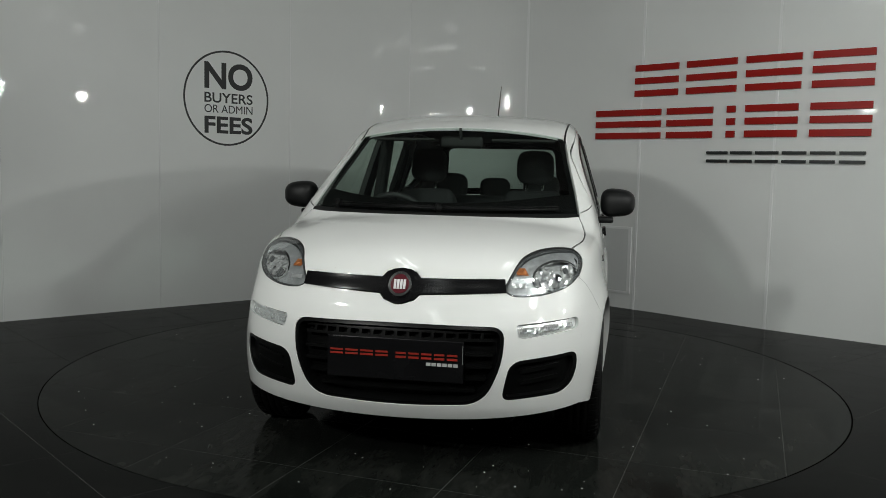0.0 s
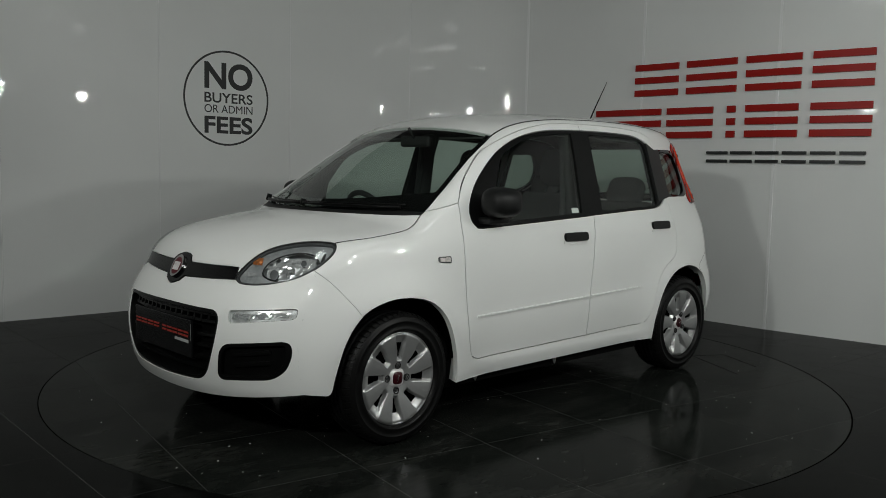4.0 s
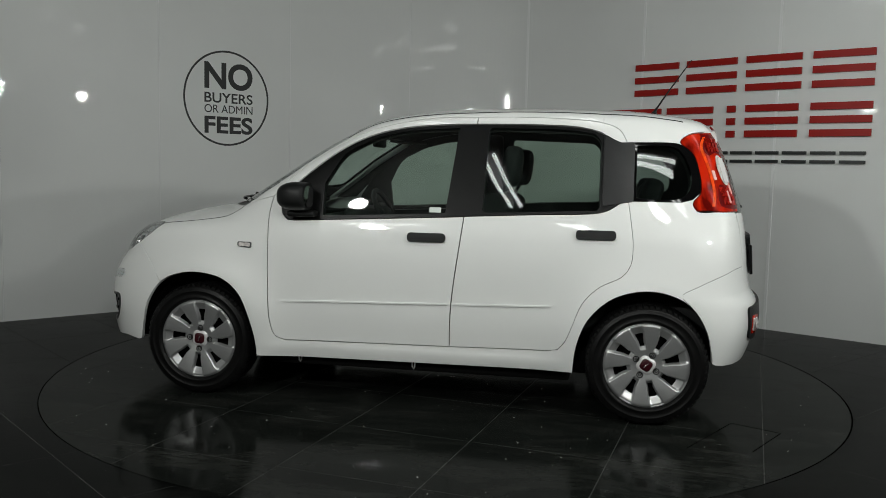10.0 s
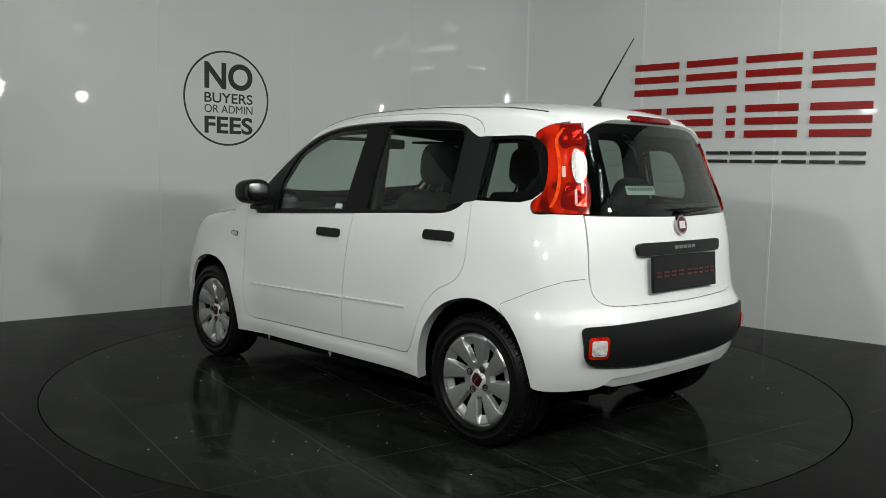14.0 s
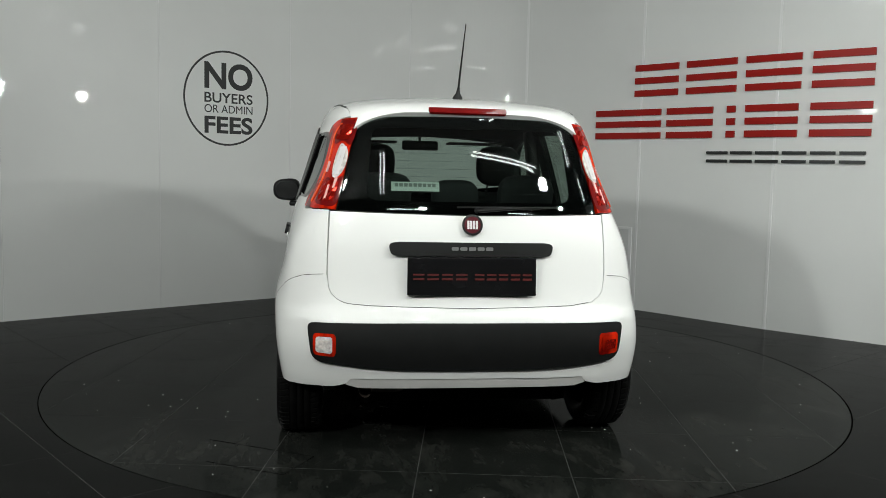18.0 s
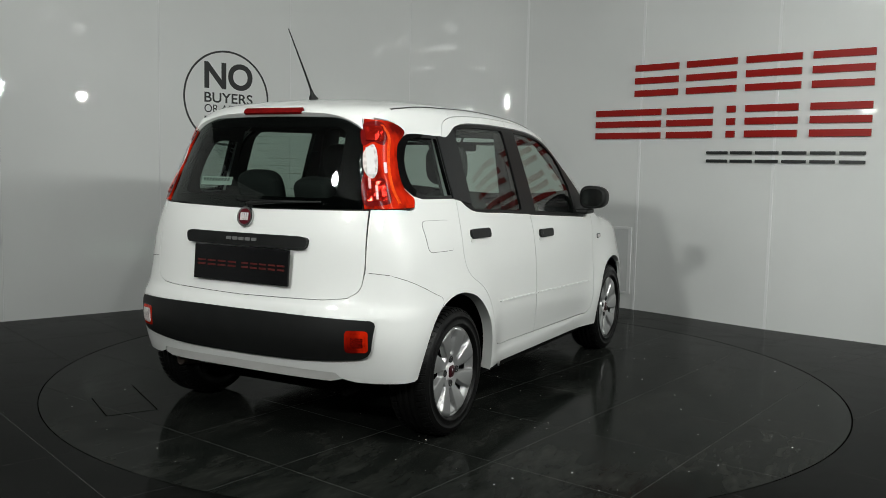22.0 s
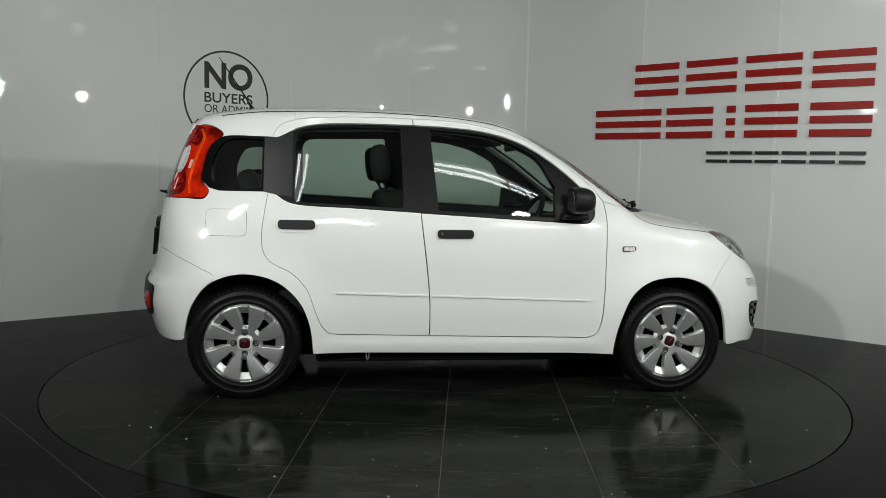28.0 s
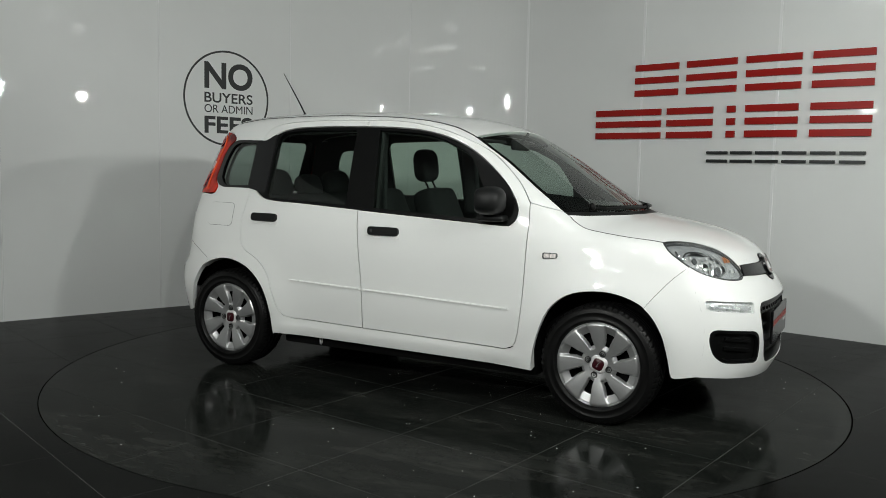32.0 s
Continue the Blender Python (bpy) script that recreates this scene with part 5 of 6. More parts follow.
# tailgate: painted lower part, glass above, spoiler lip
GATE = join([(0.545, 1.018)], S((0.571, 1.018), (0.576, 0.90), (0.578, 0.76), (0.565, 0.690), (0.52, 0.655), (0.42, 0.643)), S((0.0, 0.636), (-0.42, 0.643)), S((-0.52, 0.655), (-0.565, 0.690), (-0.578, 0.76), (-0.576, 0.90), (-0.571, 1.018)), [(-0.545, 1.018)], S((-0.30, 1.014), (0.0, 1.010), (0.30, 1.014)))
gate = finish("tailgate", [patch(on_rear, GATE, step=0.03)], M_PAINT, car)
RG = join(S((0.542, 1.022), (0.30, 1.016), (0.0, 1.012), (-0.30, 1.016), (-0.542, 1.022)), S((-0.512, 1.18), (-0.482, 1.31), (-0.454, 1.402)), S((-0.30, 1.412), (0.0, 1.416), (0.30, 1.412)), S((0.454, 1.402), (0.482, 1.31), (0.512, 1.18)))
RGI = rounded([(0.425, 1.065), (-0.425, 1.065), (-0.400, 1.365), (0.400, 1.365)], 0.05)
rg = finish("rear_glass", [patch(on_rear, RG, gap=0.001, step=0.03)], G_REAR, gate, "dark tinted rear glass", push=-0.002, depth=0)
finish("glass_border", [patch(on_rear, RG, [RGI], gap=0.001, step=0.03)], M_FRIT, rg, "black printed edge band", push=-0.005, depth=0.004)
for i in range(8):
    z = 1.10 + i * 0.032
    finish("heater_wire", [patch(on_rear, [(-0.40, z), (0.40, z), (0.40, z + 0.0008), (-0.40, z + 0.0008)], gap=0)], M_SHUT, rg, push=-0.006, depth=0)
finish("window_sticker", [patch(on_rear, [(0.13, 1.105), (0.325, 1.105), (0.325, 1.142), (0.13, 1.142)], gap=0)], M_STICKER, rg, "pale window sticker with grey print bars", push=-0.006, depth=0)
for i in range(9):
    finish("sticker_bar", [patch(on_rear, [(0.145 + i * 0.019, 1.122), (0.159 + i * 0.019, 1.122), (0.159 + i * 0.019, 1.136), (0.145 + i * 0.019, 1.136)], gap=0, edge=0.01)], M_GREYBAR, rg, push=-0.004, depth=0)
# the spoiler lip behind the roof
lipz = [(p[1], p[2]) for p in on_top(np.array([(x, y) for x, y in rear_edge]))]
LIP = join(lipz, S((-0.450, 1.404), (-0.30, 1.418), (0.0, 1.424), (0.30, 1.418), (0.450, 1.404)))
spoiler = finish("spoiler", [patch(on_rear, LIP, gap=0.0005, step=0.02)], M_PAINT, gate, push=0.012, depth=0.03)
BRK = rounded([(0.165, 1.421), (-0.165, 1.421), (-0.165, 1.441), (0.165, 1.441)], 0.008)
finish("brake_light", [patch(on_rear, BRK, gap=0, step=0.02, edge=0.012)], M_DEEPRED, gate, "dark red high-level brake light", push=0.0155, depth=0.012)
round_badge(gate, on_rear, 0.970, 0.042)
HB = rounded([(0.325, 0.846), (-0.325, 0.846), (-0.335, 0.892), (-0.30, 0.900), (0.30, 0.900), (0.335, 0.892)], 0.02)
hb = finish("tailgate_handle", [patch(on_rear, HB, gap=0, step=0.03, edge=0.015)], M_PLASTIC, gate, "black tailgate handle bar", push=0.022, depth=0.024)
for i in range(5):
    y0 = 0.085 - i * 0.035
    finish("badge_bar", [patch(on_rear, rounded([(y0, 0.868), (y0 - 0.028, 0.868), (y0 - 0.028, 0.882), (y0, 0.882)], 0.005), gap=0, edge=0.008)], M_LETTER, hb, push=0.025, depth=0.004)
tilt = 0.07
pl = board(gate, "show_plate", -1.674, 0.690, 0.842, 0.262, M_PLATE, "black show plate with dim red print bars", tilt=tilt)
cells = []
for i in range(4):
    cells += [(0.24 - i * 0.058, 0.195 - i * 0.058, 0.752, 0.760), (0.24 - i * 0.058, 0.195 - i * 0.058, 0.770, 0.777)]
for i in range(5):
    cells += [(-0.01 - i * 0.049, -0.048 - i * 0.049, 0.752, 0.760), (-0.01 - i * 0.049, -0.048 - i * 0.049, 0.770, 0.777)]
plate_bars(pl, -1.674, 0.766, -1, tilt, cells, M_PLATEDIM)
# rear wiper
bm = bmesh.new()
A, B = on_rear(np.array([[-0.02, 1.030], [-0.36, 1.047]])) + [-0.03, 0, 0]
tube(bm, [A + [0.02, 0, 0], A, 0.5 * (A + B) + [-0.01, 0, 0.004], B], 0.006, taper=[0.012, 0.009, 0.006, 0.004])
C = on_rear(np.array([[0.06, 1.042], [-0.37, 1.046]])) + [-0.012, 0, 0]
tube(bm, [C[0], C[1]], 0.004)
part("rear_wiper", bm, M_PLASTIC, gate, "black rear wiper")

# rear bumper
YR = 0.66
zt = np.linspace(0.7515, 0.303, 40)
rside = [(p[0], p[2]) for p in on_rear(np.stack([np.full(40, YR), zt], 1))]
TOPR = join(S((YR, 0.7515), (0.60, 0.7615), (0.583, 0.7625)), S((0.580, 0.755), (0.565, 0.690), (0.52, 0.655), (0.42, 0.643)), S((0.0, 0.636), (-0.42, 0.643)), S((-0.52, 0.655), (-0.565, 0.690), (-0.580, 0.755)), S((-0.583, 0.7625), (-0.60, 0.7615), (-YR, 0.7515)))
LOWR = join(S((-YR, 0.303), (-0.55, 0.308), (-0.50, 0.322)), S((-0.48, 0.345), (0.0, 0.352), (0.48, 0.345)), S((0.50, 0.322), (0.55, 0.308), (YR, 0.303)))
INS = rounded([(0.632, 0.418), (0.652, 0.572), (0.30, 0.582), (-0.30, 0.582), (-0.652, 0.572), (-0.632, 0.418), (-0.35, 0.394), (0.35, 0.394)], [0.05, 0.03, 0.2, 0.2, 0.03, 0.05, 0.2, 0.2])
RCORN = join(rside, [(-1.56, 0.302), (-1.49, 0.303), (-1.455, 0.307), (-1.442, 0.314)], [p for p in ARCH_R if p[0] <= -1.330][::-1], BUMP_R)
pr = patch(on_rear, join(TOPR, [(-a, b) for a, b in zip(np.full(40, YR), zt)], LOWR, [(a, b) for a, b in zip(np.full(40, YR), zt)][::-1]), [INS], step=0.03, gap=0.0, edge=0.012)
pc = patch(on_side, RCORN, step=0.025, gap=0.0, edge=0.012)
pcm = (pc[0] * [1, -1, 1], pc[1] * [1, -1, 1], pc[2][:, ::-1])
seal = patch(on_rear, [(YR - 0.015, 0.312), (YR + 0.012, 0.312), (YR + 0.012, 0.74), (YR - 0.015, 0.74)], gap=0, step=0.02, edge=0.012)
seal = sunk(seal, 0.0006)
sealm = (seal[0] * [1, -1, 1], seal[1] * [1, -1, 1], seal[2][:, ::-1])
rb = finish("rear_bumper", [pr, pc, pcm, seal, sealm], M_PAINT, car, depth=0.03)
LAMP = rounded([(0.538, 0.442), (0.626, 0.446), (0.626, 0.532), (0.538, 0.532)], 0.018)
finish("bumper_insert", [patch(on_rear, INS, [LAMP, mir(LAMP)], gap=0.0, step=0.03, edge=0.015)], M_PLASTIC, rb, "black plastic bumper insert", push=0.012, depth=0.025)
for s, mat, lab in ((1, M_WHITELENS, "clear reversing lamp with red rim"), (-1, M_REDLENS, "red rear fog lamp")):
    f = (lambda q: q) if s > 0 else mir
    lp = finish("rear_lamp", [patch(on_rear, f(LAMP), gap=0.0, step=0.02, edge=0.012)], M_REDLENS, rb, lab, push=0.014, depth=0.02)
    faceted("facets", on_rear, f([(0.556, 0.460), (0.609, 0.464), (0.609, 0.514), (0.556, 0.514)]), 0.008, 0.0240, 0.0012, M_WHITELENS if s > 0 else M_REDFACET, lp, "", False, 4)
    finish("lens", [patch(on_rear, f(rounded([(0.551, 0.455), (0.614, 0.459), (0.614, 0.519), (0.551, 0.519)], 0.012)), gap=0, step=0.02, edge=0.012)], mat, lp, push=0.018, depth=0.005)
# lower lip faces down; its shade is put into the colour
VAL = join(S((0.50, 0.316), (0.48, 0.344), (0.0, 0.353), (-0.48, 0.344), (-0.50, 0.316)), S((-0.45, 0.303), (0.0, 0.308), (0.45, 0.303)))
finish("valance", [patch(on_rear, VAL, gap=0)], M_SHADELIP, rb, "lower lip in body white, greyed for shade", push=-0.003, depth=0.03)

# the joint between rear bumper and quarter
for right in (False, True):
    line = [p for p in BUMP_R if p[0] < -1.29]
    ye, ze = float(on_side(np.array([line[-1]]))[0, 1]) + 0.004, line[-1][1] - 0.0004
    tail = S((ye, ze), ((ye + 0.588) / 2, (ze + 0.7622) / 2 + 0.0008), (0.588, 0.7622))
    finish("bumper_joint", [patch(on_side, join([(x, z + 0.0011) for x, z in line], [(x, z - 0.0011) for x, z in line[::-1]]), gap=0, edge=0.012),
                            patch(on_rear, join([(y, z + 0.0011) for y, z in tail], [(y, z - 0.0011) for y, z in tail[::-1]]), gap=0, edge=0.012)], M_SHUT, rb, "", push=0.0004, depth=0.002, mirror=right)

# door mirrors
for right in (False, True):
    s = -1 if right else 1
    deep = 0.080 if right else 0.098       # the right mirror is turned in a little
    bm = bmesh.new()
    bmesh.ops.create_uvsphere(bm, u_segments=28, v_segments=18, radius=1.0)
    for v in bm.verts:
        x, y, z = v.co
        e = lambda t, p: math.copysign(abs(t) ** p, t)
        x, y, z = e(x, 0.8), e(y, 0.66), e(z, 0.70)
        x = max(x, -0.55)                      # flat glass face at the rear
        v.co = (0.575 + deep * x, s * (0.838 + 0.086 * y), 1.047 + 0.070 * z * (1 - 0.10 * y))
    mr = part("door_mirror", bm, M_PLASTIC, car, "black plastic door mirror")
    bm = bmesh.new()
    box(bm, 0.50, 0.64, min(s * 0.70, s * 0.82), max(s * 0.70, s * 0.82), 0.945, 0.975, 0.012)
    part("foot", bm, M_PLASTIC, mr)
    bm = bmesh.new()
    sup = lambda t: math.copysign(abs(t) ** 0.7, t)
    rim = [(s * (0.836 + 0.068 * sup(math.cos(a))), 1.047 + 0.052 * sup(math.sin(a))) for a in [2 * math.pi * k / 32 for k in range(32)]]
    back_v = [bm.verts.new((0.5759 - 0.55 * deep, y, z)) for y, z in rim]
    front_v = [bm.verts.new((0.5729 - 0.55 * deep, y, z)) for y, z in rim]
    bm.faces.new(front_v)
    bm.faces.new(back_v[::-1])
    for k in range(32):
        bm.faces.new((front_v[k], back_v[k], back_v[(k + 1) % 32], front_v[(k + 1) % 32]))
    bmesh.ops.recalc_face_normals(bm, faces=bm.faces)
    part("mirror_glass", bm, M_CHROME, mr, "mirror glass", smooth=False)

# aerial
bm = bmesh.new()
z0 = float(on_top(np.array([[-1.16, 0.0]]))[0, 2])
lathe(bm, [(0.024, z0 - 0.003), (0.022, z0 + 0.006), (0.010, z0 + 0.022), (0.006, z0 + 0.045), (0.0, z0 + 0.046)], 16, "z")
for v in bm.verts:
    v.co.x += -1.16 - 0.55 * (v.co.z - z0)
tube(bm, [(-1.17, 0, z0 + 0.02), (-1.23, 0, z0 + 0.115), (-1.355, 0, z0 + 0.30)], 0.003, taper=[0.0055, 0.0045, 0.0022])
part("aerial", bm, M_PLASTIC, roof, "black whip aerial")

# front wipers, parked along the scuttle
for y0, y1 in ((0.02, 0.56), (-0.50, 0.04)):
    bm = bmesh.new()
    yy = np.linspace(y0, y1, 7)
    P = on_top(np.stack([1.128 - 0.53 * yy**2, yy], 1)) + [0, 0, 0.016]
    tube(bm, [tuple(p) for p in P], 0.007)
    P = on_top(np.stack([1.100 - 0.53 * yy**2, yy], 1)) + [0, 0, 0.010]
    tube(bm, [tuple(p) for p in P], 0.004)
    tube(bm, [tuple(P[0] + [0.03, 0, -0.02]), tuple(P[0] + [0.02, 0, 0.012])], 0.014)
    part("wiper", bm, M_GRILLE, car, "black windscreen wiper")

# underbody, wheel wells, exhaust
bm = bmesh.new()
box(bm, -1.36, 1.20, -0.50, 0.50, 0.165, 0.30, 0.03)
box(bm, 1.15, 1.66, -0.46, 0.46, 0.225, 0.30, 0.02)
box(bm, -0.78, 0.80, -0.70, 0.70, 0.172, 0.30, 0.02)
part("floor_pan", bm, M_UNDER, car, "black underbody")
for x, sgn in ((0.60, 1), (0.0, 1), (-0.51, -1)):
    bm = bmesh.new()
    y = sgn * 0.712
    tube(bm, [(x - 0.007, y, 0.226), (x - 0.006, y, 0.198), (x, y, 0.188), (x + 0.006, y, 0.198), (x + 0.007, y, 0.226)], 0.004, 6)
    part("underbody_clip", bm, M_SATIN, car, "pale clip under the sill")
for xw in (1.13, -1.13):
    for s in (1, -1):
        bm = bmesh.new()
        n = 20
        prev = None
        for i in range(n + 1):
            t = math.pi * (0.02 + 0.96 * i / n)
            a = [bm.verts.new((xw + 0.345 * math.cos(t), s * y, 0.275 + 0.360 * math.sin(t))) for y in (0.690, 0.42)]
            if prev:
                bm.faces.new((prev[0], a[0], a[1], prev[1]))
            prev = a
        box(bm, xw - 0.34, xw + 0.34, min(s * 0.40, s * 0.42), max(s * 0.40, s * 0.42), 0.2, 0.63)
        part("wheel_well", bm, M_UNDER, car)
bm = bmesh.new()
tube(bm, [(-1.2, 0.36, 0.26), (-1.45, 0.40, 0.27), (-1.61, 0.42, 0.285)], 0.026, caps=False)
box(bm, -1.52, -1.25, 0.25, 0.45, 0.25, 0.33, 0.03)
part("exhaust", bm, M_RUST, car, "rusty exhaust end box")
bm = bmesh.new()
box(bm, 0.78, 1.60, -0.60, 0.60, 0.30, 0.78, 0.05)
box(bm, 0.72, 0.78, -0.68, 0.68, 0.30, 0.93, 0.02)
box(bm, 1.60, 1.72, -0.42, 0.42, 0.28, 0.66, 0.02)
part("engine_block", bm, M_UNDER, car, "dark engine bay filling")


# wheels
def tyre_mesh(bm):
    """A tyre with three plain ribs in the middle of the tread."""
    prof = [(0.186, -0.075), (0.196, -0.088), (0.222, -0.098), (0.255, -0.097), (0.272, -0.088), (0.281, -0.074), (0.283, -0.048), (0.282, -0.045)]
    for k in range(3):
        a = -0.043 + k * 0.030
        prof += [(0.289, a), (0.289, a + 0.0235), (0.282, a + 0.025), (0.282, a + 0.0285)]
    prof += [(0.283, 0.048), (0.281, 0.074), (0.272, 0.088), (0.262, 0.0945), (0.256, 0.094), (0.253, 0.0975), (0.249, 0.0975), (0.246, 0.095), (0.225, 0.096), (0.221, 0.0985),
             (0.214, 0.0985), (0.207, 0.088), (0.203, 0.080), (0.192, 0.06)]
    lathe(bm, prof, 96)


def tread_blocks(bm, sgn, count=62):
    """Slanted blocks on one shoulder of the tread."""
    for k in range(count):
        a0 = 2 * math.pi * (k + (0.5 if sgn < 0 else 0.0)) / count
        wide = 2 * math.pi / count * 0.74
        rows = []
        for y, r, slant in ((0.047, 0.2885, 0.0), (0.066, 0.2882, 0.012), (0.078, 0.2845, 0.020), (0.089, 0.2735, 0.024)):
            row = []
            for da, rr in ((0.0, 0.279 if y < 0.085 else 0.268), (0.004, r), (wide - 0.004, r), (wide, 0.279 if y < 0.085 else 0.268)):
                t = a0 + slant * sgn + da
                row.append(bm.verts.new((rr * math.cos(t), sgn * y, rr * math.sin(t))))
            rows.append(row)
        for p, q in zip(rows, rows[1:]):
            for j in range(3):
                f = (p[j], p[j + 1], q[j + 1], q[j])
                bm.faces.new(f if sgn > 0 else f[::-1])
        for row, turn in ((rows[0], 1), (rows[-1], -1)):
            f = row[::turn * sgn]
            bm.faces.new(f)


def wheel(xw, s, spin):
    w = tagged(new("wheel"), "")
    w.parent = car
    w.matrix_local = pose(xw, s * 0.690, 0.289, 0, 0, 0 if s > 0 else 180)
    bm = bmesh.new()
    tyre_mesh(bm)
    tyre = part("tyre", bm, M_TYRE, w, "black road tyre")
    for side in (1, -1):
        bm = bmesh.new()
        tread_blocks(bm, side)
        tagged(part("tread", bm, M_TYRE, tyre, "tread blocks on the tyre shoulder", smooth=False), kind="stuff")
    bm = bmesh.new()
    lathe(bm, [(0.192, 0.02), (0.192, 0.074), (0.199, 0.081), (0.203, 0.080), (0.204, 0.06)], 64)
    part("rim", bm, M_SILVER, w)
    bm = bmesh.new()
    lathe(bm, [(0.192, 0.02), (0.10, 0.012), (0.0, 0.012)], 48)
    part("brake_drum", bm, M_UNDER, w)
    # wheel trim: a dished plate; eight slots that open into sloped hollows at the rim
    na, nr = 256, 30
    r0, r1 = 0.028, 0.201
    vs, fs, hole = [], [], {}
    for j in range(nr + 1):
        r = r0 + (r1 - r0) * j / nr
        u = (r - r0) / (r1 - r0)
        base = 0.087 - 0.026 * (1 - u) ** 1.5 - 0.008 * max(0.0, (u - 0.93) / 0.07) ** 2
        for i in range(na):
            a = 2 * math.pi * i / na
            ph = ((a * 8 / (2 * math.pi) + 0.5) % 1.0 - 0.5) * 2 * math.pi / 8 + 0.05 * (r - 0.14) / 0.06   # slots lean a little
            half = 0.0150 + 0.0165 * ramp(0.090, 0.200, r)
            d = abs(ph) * r - half
            far = ramp(0.150, 0.196, r)
            hollow = 0.024 * (1 - ramp(-0.0045, 0.0015, d)) * ramp(0.078, 0.086, r) * (1 - 0.72 * far)
            y = base - float(hollow) + 0.0022 * float(ramp(0.0, 0.03, d)) * u
            vs.append((r * math.cos(a), y, r * math.sin(a)))
            hole[(j, i)] = d < -0.0035 and 0.088 < r < 0.158
    for j in range(nr):
        for i in range(na):
            i2 = (i + 1) % na
            if all(hole[q] for q in ((j, i), (j, i2), (j + 1, i), (j + 1, i2))):
                continue
            fs.append((j * na + i, j * na + i2, (j + 1) * na + i2, (j + 1) * na + i))
    trim = mesh_object("wheel_trim", vs, fs, M_SILVER, w, "silver eight-slot wheel trim", smooth=True)
    # squarish hub with a dark red cap and four bolts in hollows
    sq = lambda a: 1.0 + 0.16 * abs(math.sin(2 * a)) ** 2
    bm = bmesh.new()
    lathe(bm, [(0.043, 0.058), (0.040, 0.066), (0.030, 0.073), (0.0268, 0.0735), (0.0262, 0.066)], 40)
    for v in bm.verts:
        k = sq(math.atan2(v.co.z, v.co.x) + math.pi / 4)
        v.co.x, v.co.z = v.co.x * k, v.co.z * k
    part("hub_ring", bm, M_SATIN, trim)
    bm = bmesh.new()
    lathe(bm, [(0.027, 0.060), (0.027, 0.074), (0.024, 0.0765), (0.0, 0.077)], 32)
    for v in bm.verts:
        k = sq(math.atan2(v.co.z, v.co.x) + math.pi / 4)
        v.co.x, v.co.z = v.co.x * k, v.co.z * k
    part("centre_cap", bm, M_CAP, trim, "dark red centre cap")
    bm = bmesh.new()
    box(bm, -0.015, 0.015, 0.0765, 0.0782, -0.0025, 0.0025, 0, Matrix.Rotation(0.5, 4, "Y"))
    part("cap_bar", bm, M_CHROME, trim)
    for k in range(4):
        a = math.pi / 4 + k * math.pi / 2
        c = 0.055
        bm = bmesh.new()
        lathe(bm, [(0.0160, 0.062), (0.0155, 0.0715), (0.0120, 0.0725), (0.0110, 0.066), (0.0075, 0.066)], 16)
        bmesh.ops.translate(bm, verts=bm.verts, vec=(c * math.cos(a), 0, c * math.sin(a)))
        part("bolt", bm, M_SHUT, trim, "dark wheel bolt")
        bm = bmesh.new()
        lathe(bm, [(0.0078, 0.062), (0.0075, 0.0700), (0.0045, 0.0708), (0.0035, 0.0665), (0.0, 0.0665)], 6)
        bmesh.ops.translate(bm, verts=bm.verts, vec=(c * math.cos(a), 0, c * math.sin(a)))
        part("bolt_head", bm, M_STEEL, trim, smooth=False)
    for o in w.children:
        o.rotation_euler = (0, radians(spin), 0)
    return w


for xw, s, spin in ((1.135, 1, 41), (-1.14, 1, 15), (1.135, -1, 25), (-1.14, -1, 45)):
    wheel(xw, s, spin)

# ---- cabin ----
def cushion(bm, x0, x1, y0, y1, z0, z1, m=None, r=0.05):
    return box(bm, x0, x1, y0, y1, z0, z1, r, m, 4)


def pillow(bm, m, hx, hy, hz, e=0.62):
    """A rounded cushion of half sizes hx, hy, hz."""
    new_verts = bmesh.ops.create_uvsphere(bm, u_segments=24, v_segments=14, radius=1.0)["verts"]
    p = lambda t: math.copysign(abs(t) ** e, t)
    for v in new_verts:
        v.co = m @ Vector((hx * p(v.co.x), hy * p(v.co.y), hz * p(v.co.z)))


def seat(x, y, name, wide=0.50, head=True):
    st = tagged(new(name), "")
    st.parent = car
    st.location = (x, y, 0)
    bm = bmesh.new()
    cushion(bm, -0.25, 0.25, -wide / 2, wide / 2, 0.38, 0.56)
    part("seat_cushion", bm, M_SEAT, st)
    lean = Matrix.Translation((-0.20, 0, 0.52)) @ Matrix.Rotation(radians(-20), 4, "Y")
    bm = bmesh.new()
    cushion(bm, -0.075, 0.075, -wide / 2, wide / 2, 0.0, 0.58, lean, 0.06)
    for v in bm.verts:
        t = max(0, (v.co.z - 0.80) / 0.3)
        v.co.y *= 1 - 0.36 * min(1, t)
    part("backrest", bm, M_SEAT, st)
    c = lean @ Vector((0, 0, 0.745))
    up = Matrix.Translation(c) @ Matrix.Rotation(radians(-6), 4, "Y")
    bm = bmesh.new()
    pillow(bm, up, 0.052, 0.118, 0.108)
    part("headrest", bm, M_SEAT, st)
    for dy in (-0.05, 0.05):
        bm = bmesh.new()
        tube(bm, [lean @ Vector((0, dy, 0.56)), up @ Vector((0, dy, -0.08))], 0.007)
        part("headrest_rod", bm, M_CHROME, st)
    return st


seat(0.02, 0.34, "front_seat")
seat(0.02, -0.34, "front_seat")
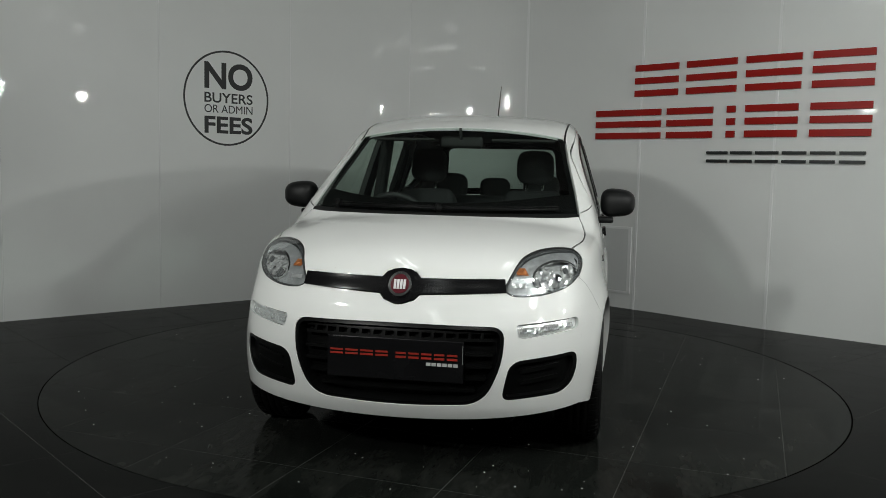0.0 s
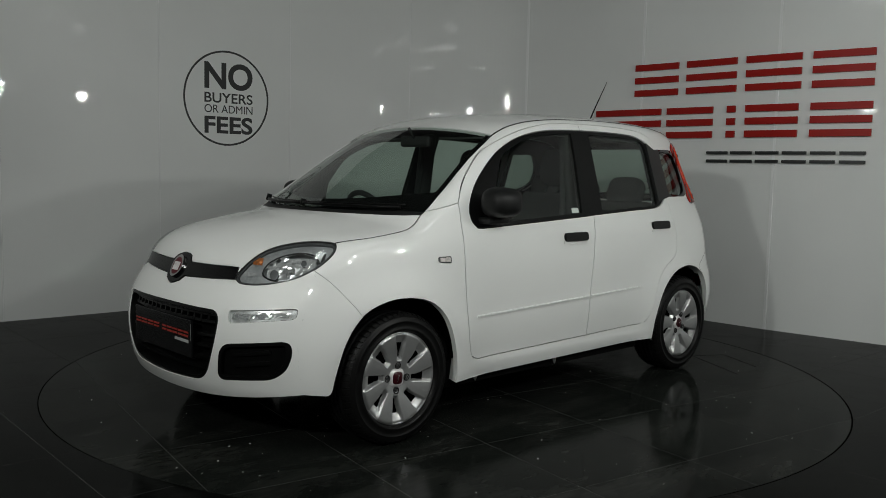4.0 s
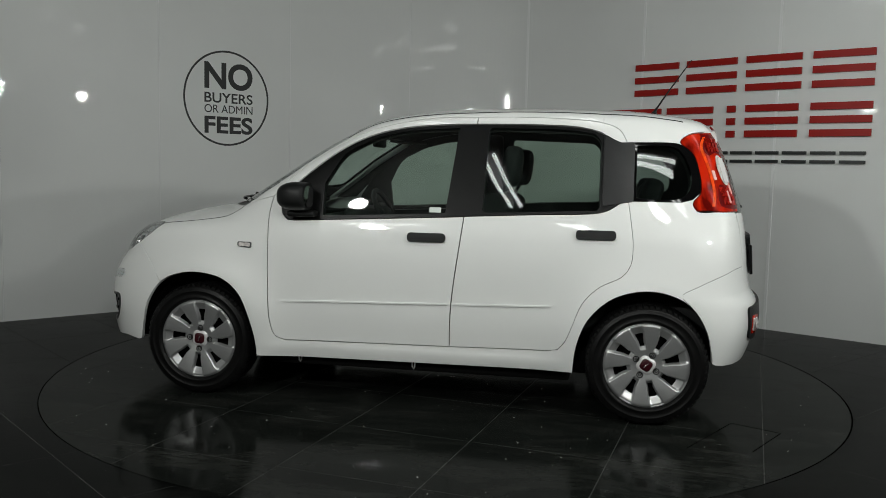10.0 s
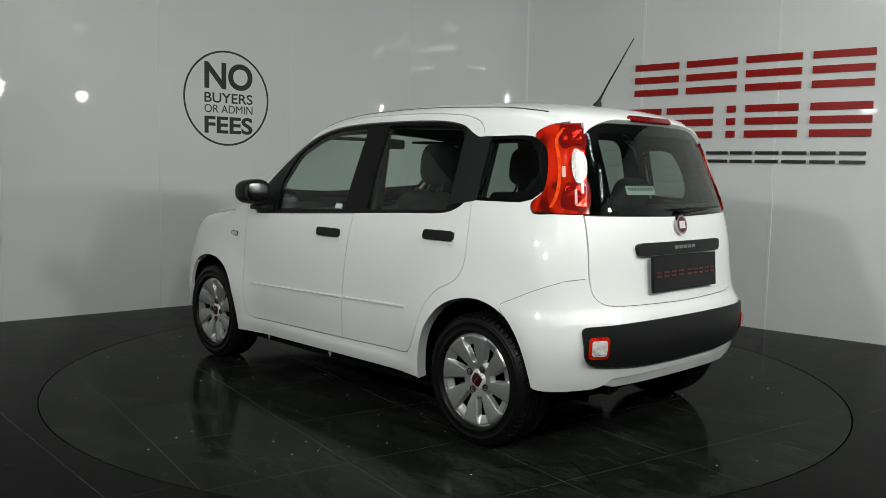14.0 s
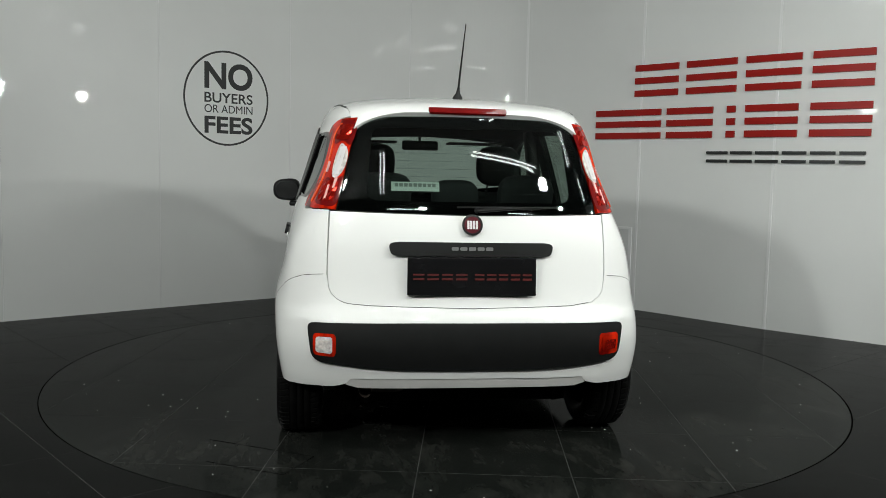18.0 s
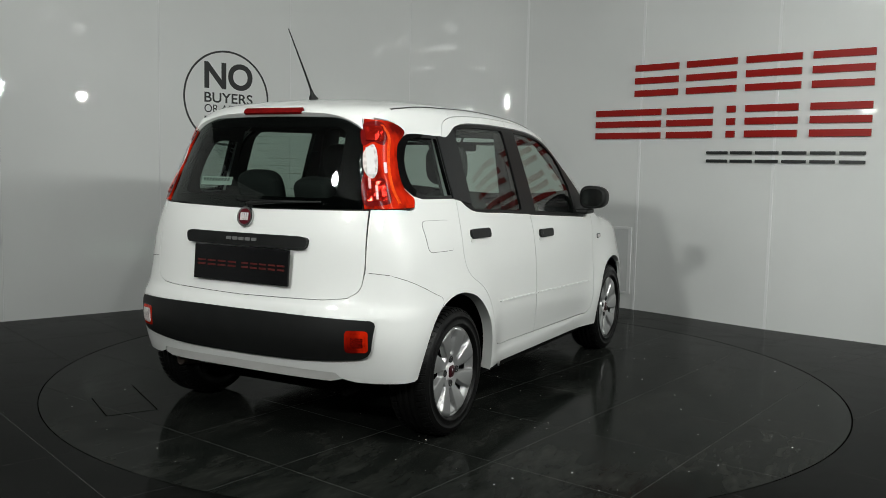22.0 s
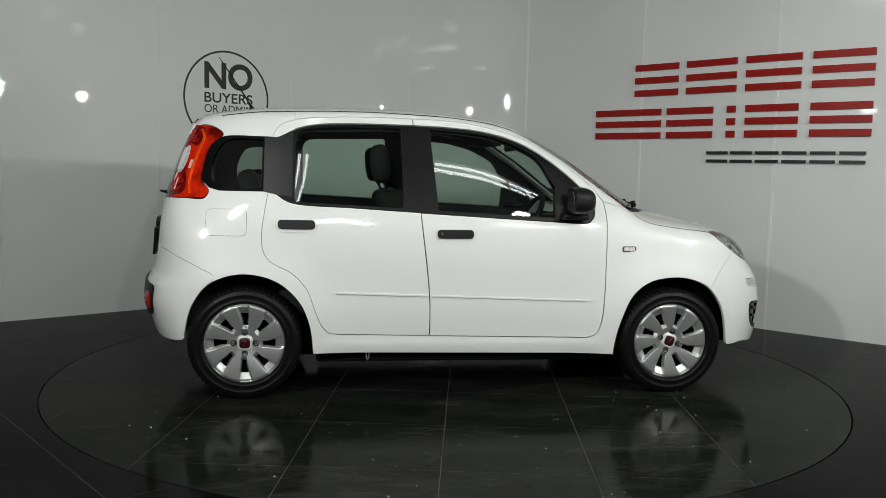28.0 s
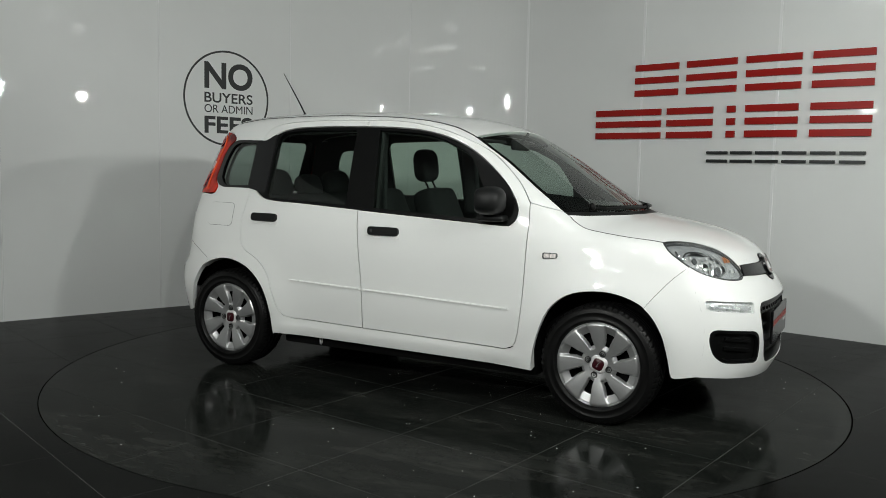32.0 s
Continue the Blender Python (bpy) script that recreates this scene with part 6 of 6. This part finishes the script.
# rear bench
bench = tagged(new("rear_bench"), "")
bench.parent = car
bm = bmesh.new()
cushion(bm, -0.98, -0.52, -0.60, 0.60, 0.40, 0.58)
part("seat_cushion", bm, M_SEAT, bench)
bm = bmesh.new()
lean = Matrix.Translation((-0.95, 0, 0.54)) @ Matrix.Rotation(radians(-20), 4, "Y")
cushion(bm, -0.07, 0.07, -0.58, 0.58, 0.0, 0.50, lean)
part("backrest", bm, M_SEAT, bench)
for y, wide, high in ((0.33, 0.13, 0.095), (0.0, 0.11, 0.080), (-0.33, 0.13, 0.095)):
    bm = bmesh.new()
    pillow(bm, lean @ Matrix.Translation((0, y, 0.48 + high)), 0.055, wide, high)
    part("headrest", bm, M_SEAT, bench)
# dashboard, shelf, wheel
bm = bmesh.new()
cushion(bm, 0.50, 0.98, -0.66, 0.66, 0.62, 0.955, None, 0.07)
for v in bm.verts:
    if v.co.z > 0.8:
        v.co.z -= 0.10 * abs(v.co.y) ** 3 + 0.06 * max(0, 0.65 - v.co.x) / 0.15
dash = part("dashboard", bm, M_TRIM, car, "dark grey dashboard")
bm = bmesh.new()
box(bm, 0.485, 0.505, -0.60, 0.60, 0.74, 0.84, 0.02)
part("dash_panel", bm, M_DASHRED, dash, "dark red dash band")
bm = bmesh.new()
cushion(bm, 0.42, 0.66, -0.52, -0.18, 0.80, 0.955, None, 0.05)
part("instrument_hood", bm, M_TRIM, dash)
sw = tagged(new("steering_wheel"), "black steering wheel")
sw.parent = car
sw.matrix_local = Matrix.Translation((0.41, -0.35, 0.90)) @ Matrix.Rotation(radians(-62), 4, "Y")
bm = bmesh.new()
n, q = 40, 10
R, r = 0.175, 0.016
ring = [[bm.verts.new(((R + r * math.cos(b)) * math.cos(a), (R + r * math.cos(b)) * math.sin(a), r * math.sin(b))) for b in [2 * math.pi * j / q for j in range(q)]] for a in [2 * math.pi * i / n for i in range(n)]]
for i in range(n):
    for j in range(q):
        bm.faces.new((ring[i][j], ring[(i + 1) % n][j], ring[(i + 1) % n][(j + 1) % q], ring[i][(j + 1) % q]))
part("rim", bm, M_TRIM, sw)
bm = bmesh.new()
cushion(bm, -0.06, 0.06, -0.075, 0.075, -0.03, 0.015, None, 0.02)
for a in (90, -90, 180):
    box(bm, 0.05, 0.17, -0.018, 0.018, -0.012, 0.0, 0.005, Matrix.Rotation(radians(a), 4, "Z"))
part("hub", bm, M_TRIM, sw)
bm = bmesh.new()
box(bm, -1.50, -1.18, -0.52, 0.52, 0.985, 1.005, 0.008)
part("parcel_shelf", bm, M_TRIM, car, "dark parcel shelf")
bm = bmesh.new()
box(bm, -1.55, -1.05, -0.56, 0.56, 0.35, 0.60, 0.03)
box(bm, -1.53, -1.49, -0.50, 0.50, 0.45, 0.98, 0.01)
part("boot_lining", bm, M_TRIM, car, "dark boot lining")
bm = bmesh.new()
box(bm, 0.365, 0.395, -0.115, 0.115, 1.315, 1.375, 0.015)
tube(bm, [(0.39, 0, 1.36), (0.43, 0, 1.415)], 0.008)
part("rear_view_mirror", bm, M_SHUT, car, "black rear-view mirror")
for y in (0.33, -0.33):
    bm = bmesh.new()
    box(bm, 0.20, 0.36, y - 0.17, y + 0.17, 1.352, 1.366, 0.006)
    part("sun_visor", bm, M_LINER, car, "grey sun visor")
for right in (False, True):
    s = -1 if right else 1
    bm = bmesh.new()
    box(bm, -0.28, -0.18, min(s * 0.60, s * 0.665), max(s * 0.60, s * 0.665), 0.9, 1.42, 0.02)
    for v in bm.verts:
        v.co.y -= s * max(0, v.co.z - 0.9) * 0.14
    part("pillar_trim", bm, M_TRIM, car, "dark inner pillar trim")
    bm = bmesh.new()
    tube(bm, [(-0.20, s * 0.56, 1.34), (-0.17, s * 0.60, 1.0), (-0.10, s * 0.60, 0.62)], 0.018)
    part("seat_belt", bm, M_SEAT, car, "black seat belt")


# ---- what moves ----
def motions():
    for t_rows, ob in ((True, car), (False, turntable)):
        rows = []
        for i in range(33):
            a = SPIN_START + SPIN_RATE * i
            c, s = math.cos(radians(a)), math.sin(radians(a))
            x, y = (c * CAR_SHIFT[0] - s * CAR_SHIFT[1], s * CAR_SHIFT[0] + c * CAR_SHIFT[1]) if t_rows else (0.0, 0.0)
            rows.append((float(i), pose(x, y, 0, 0, 0, a)))
        walk(ob, rows)


motions()
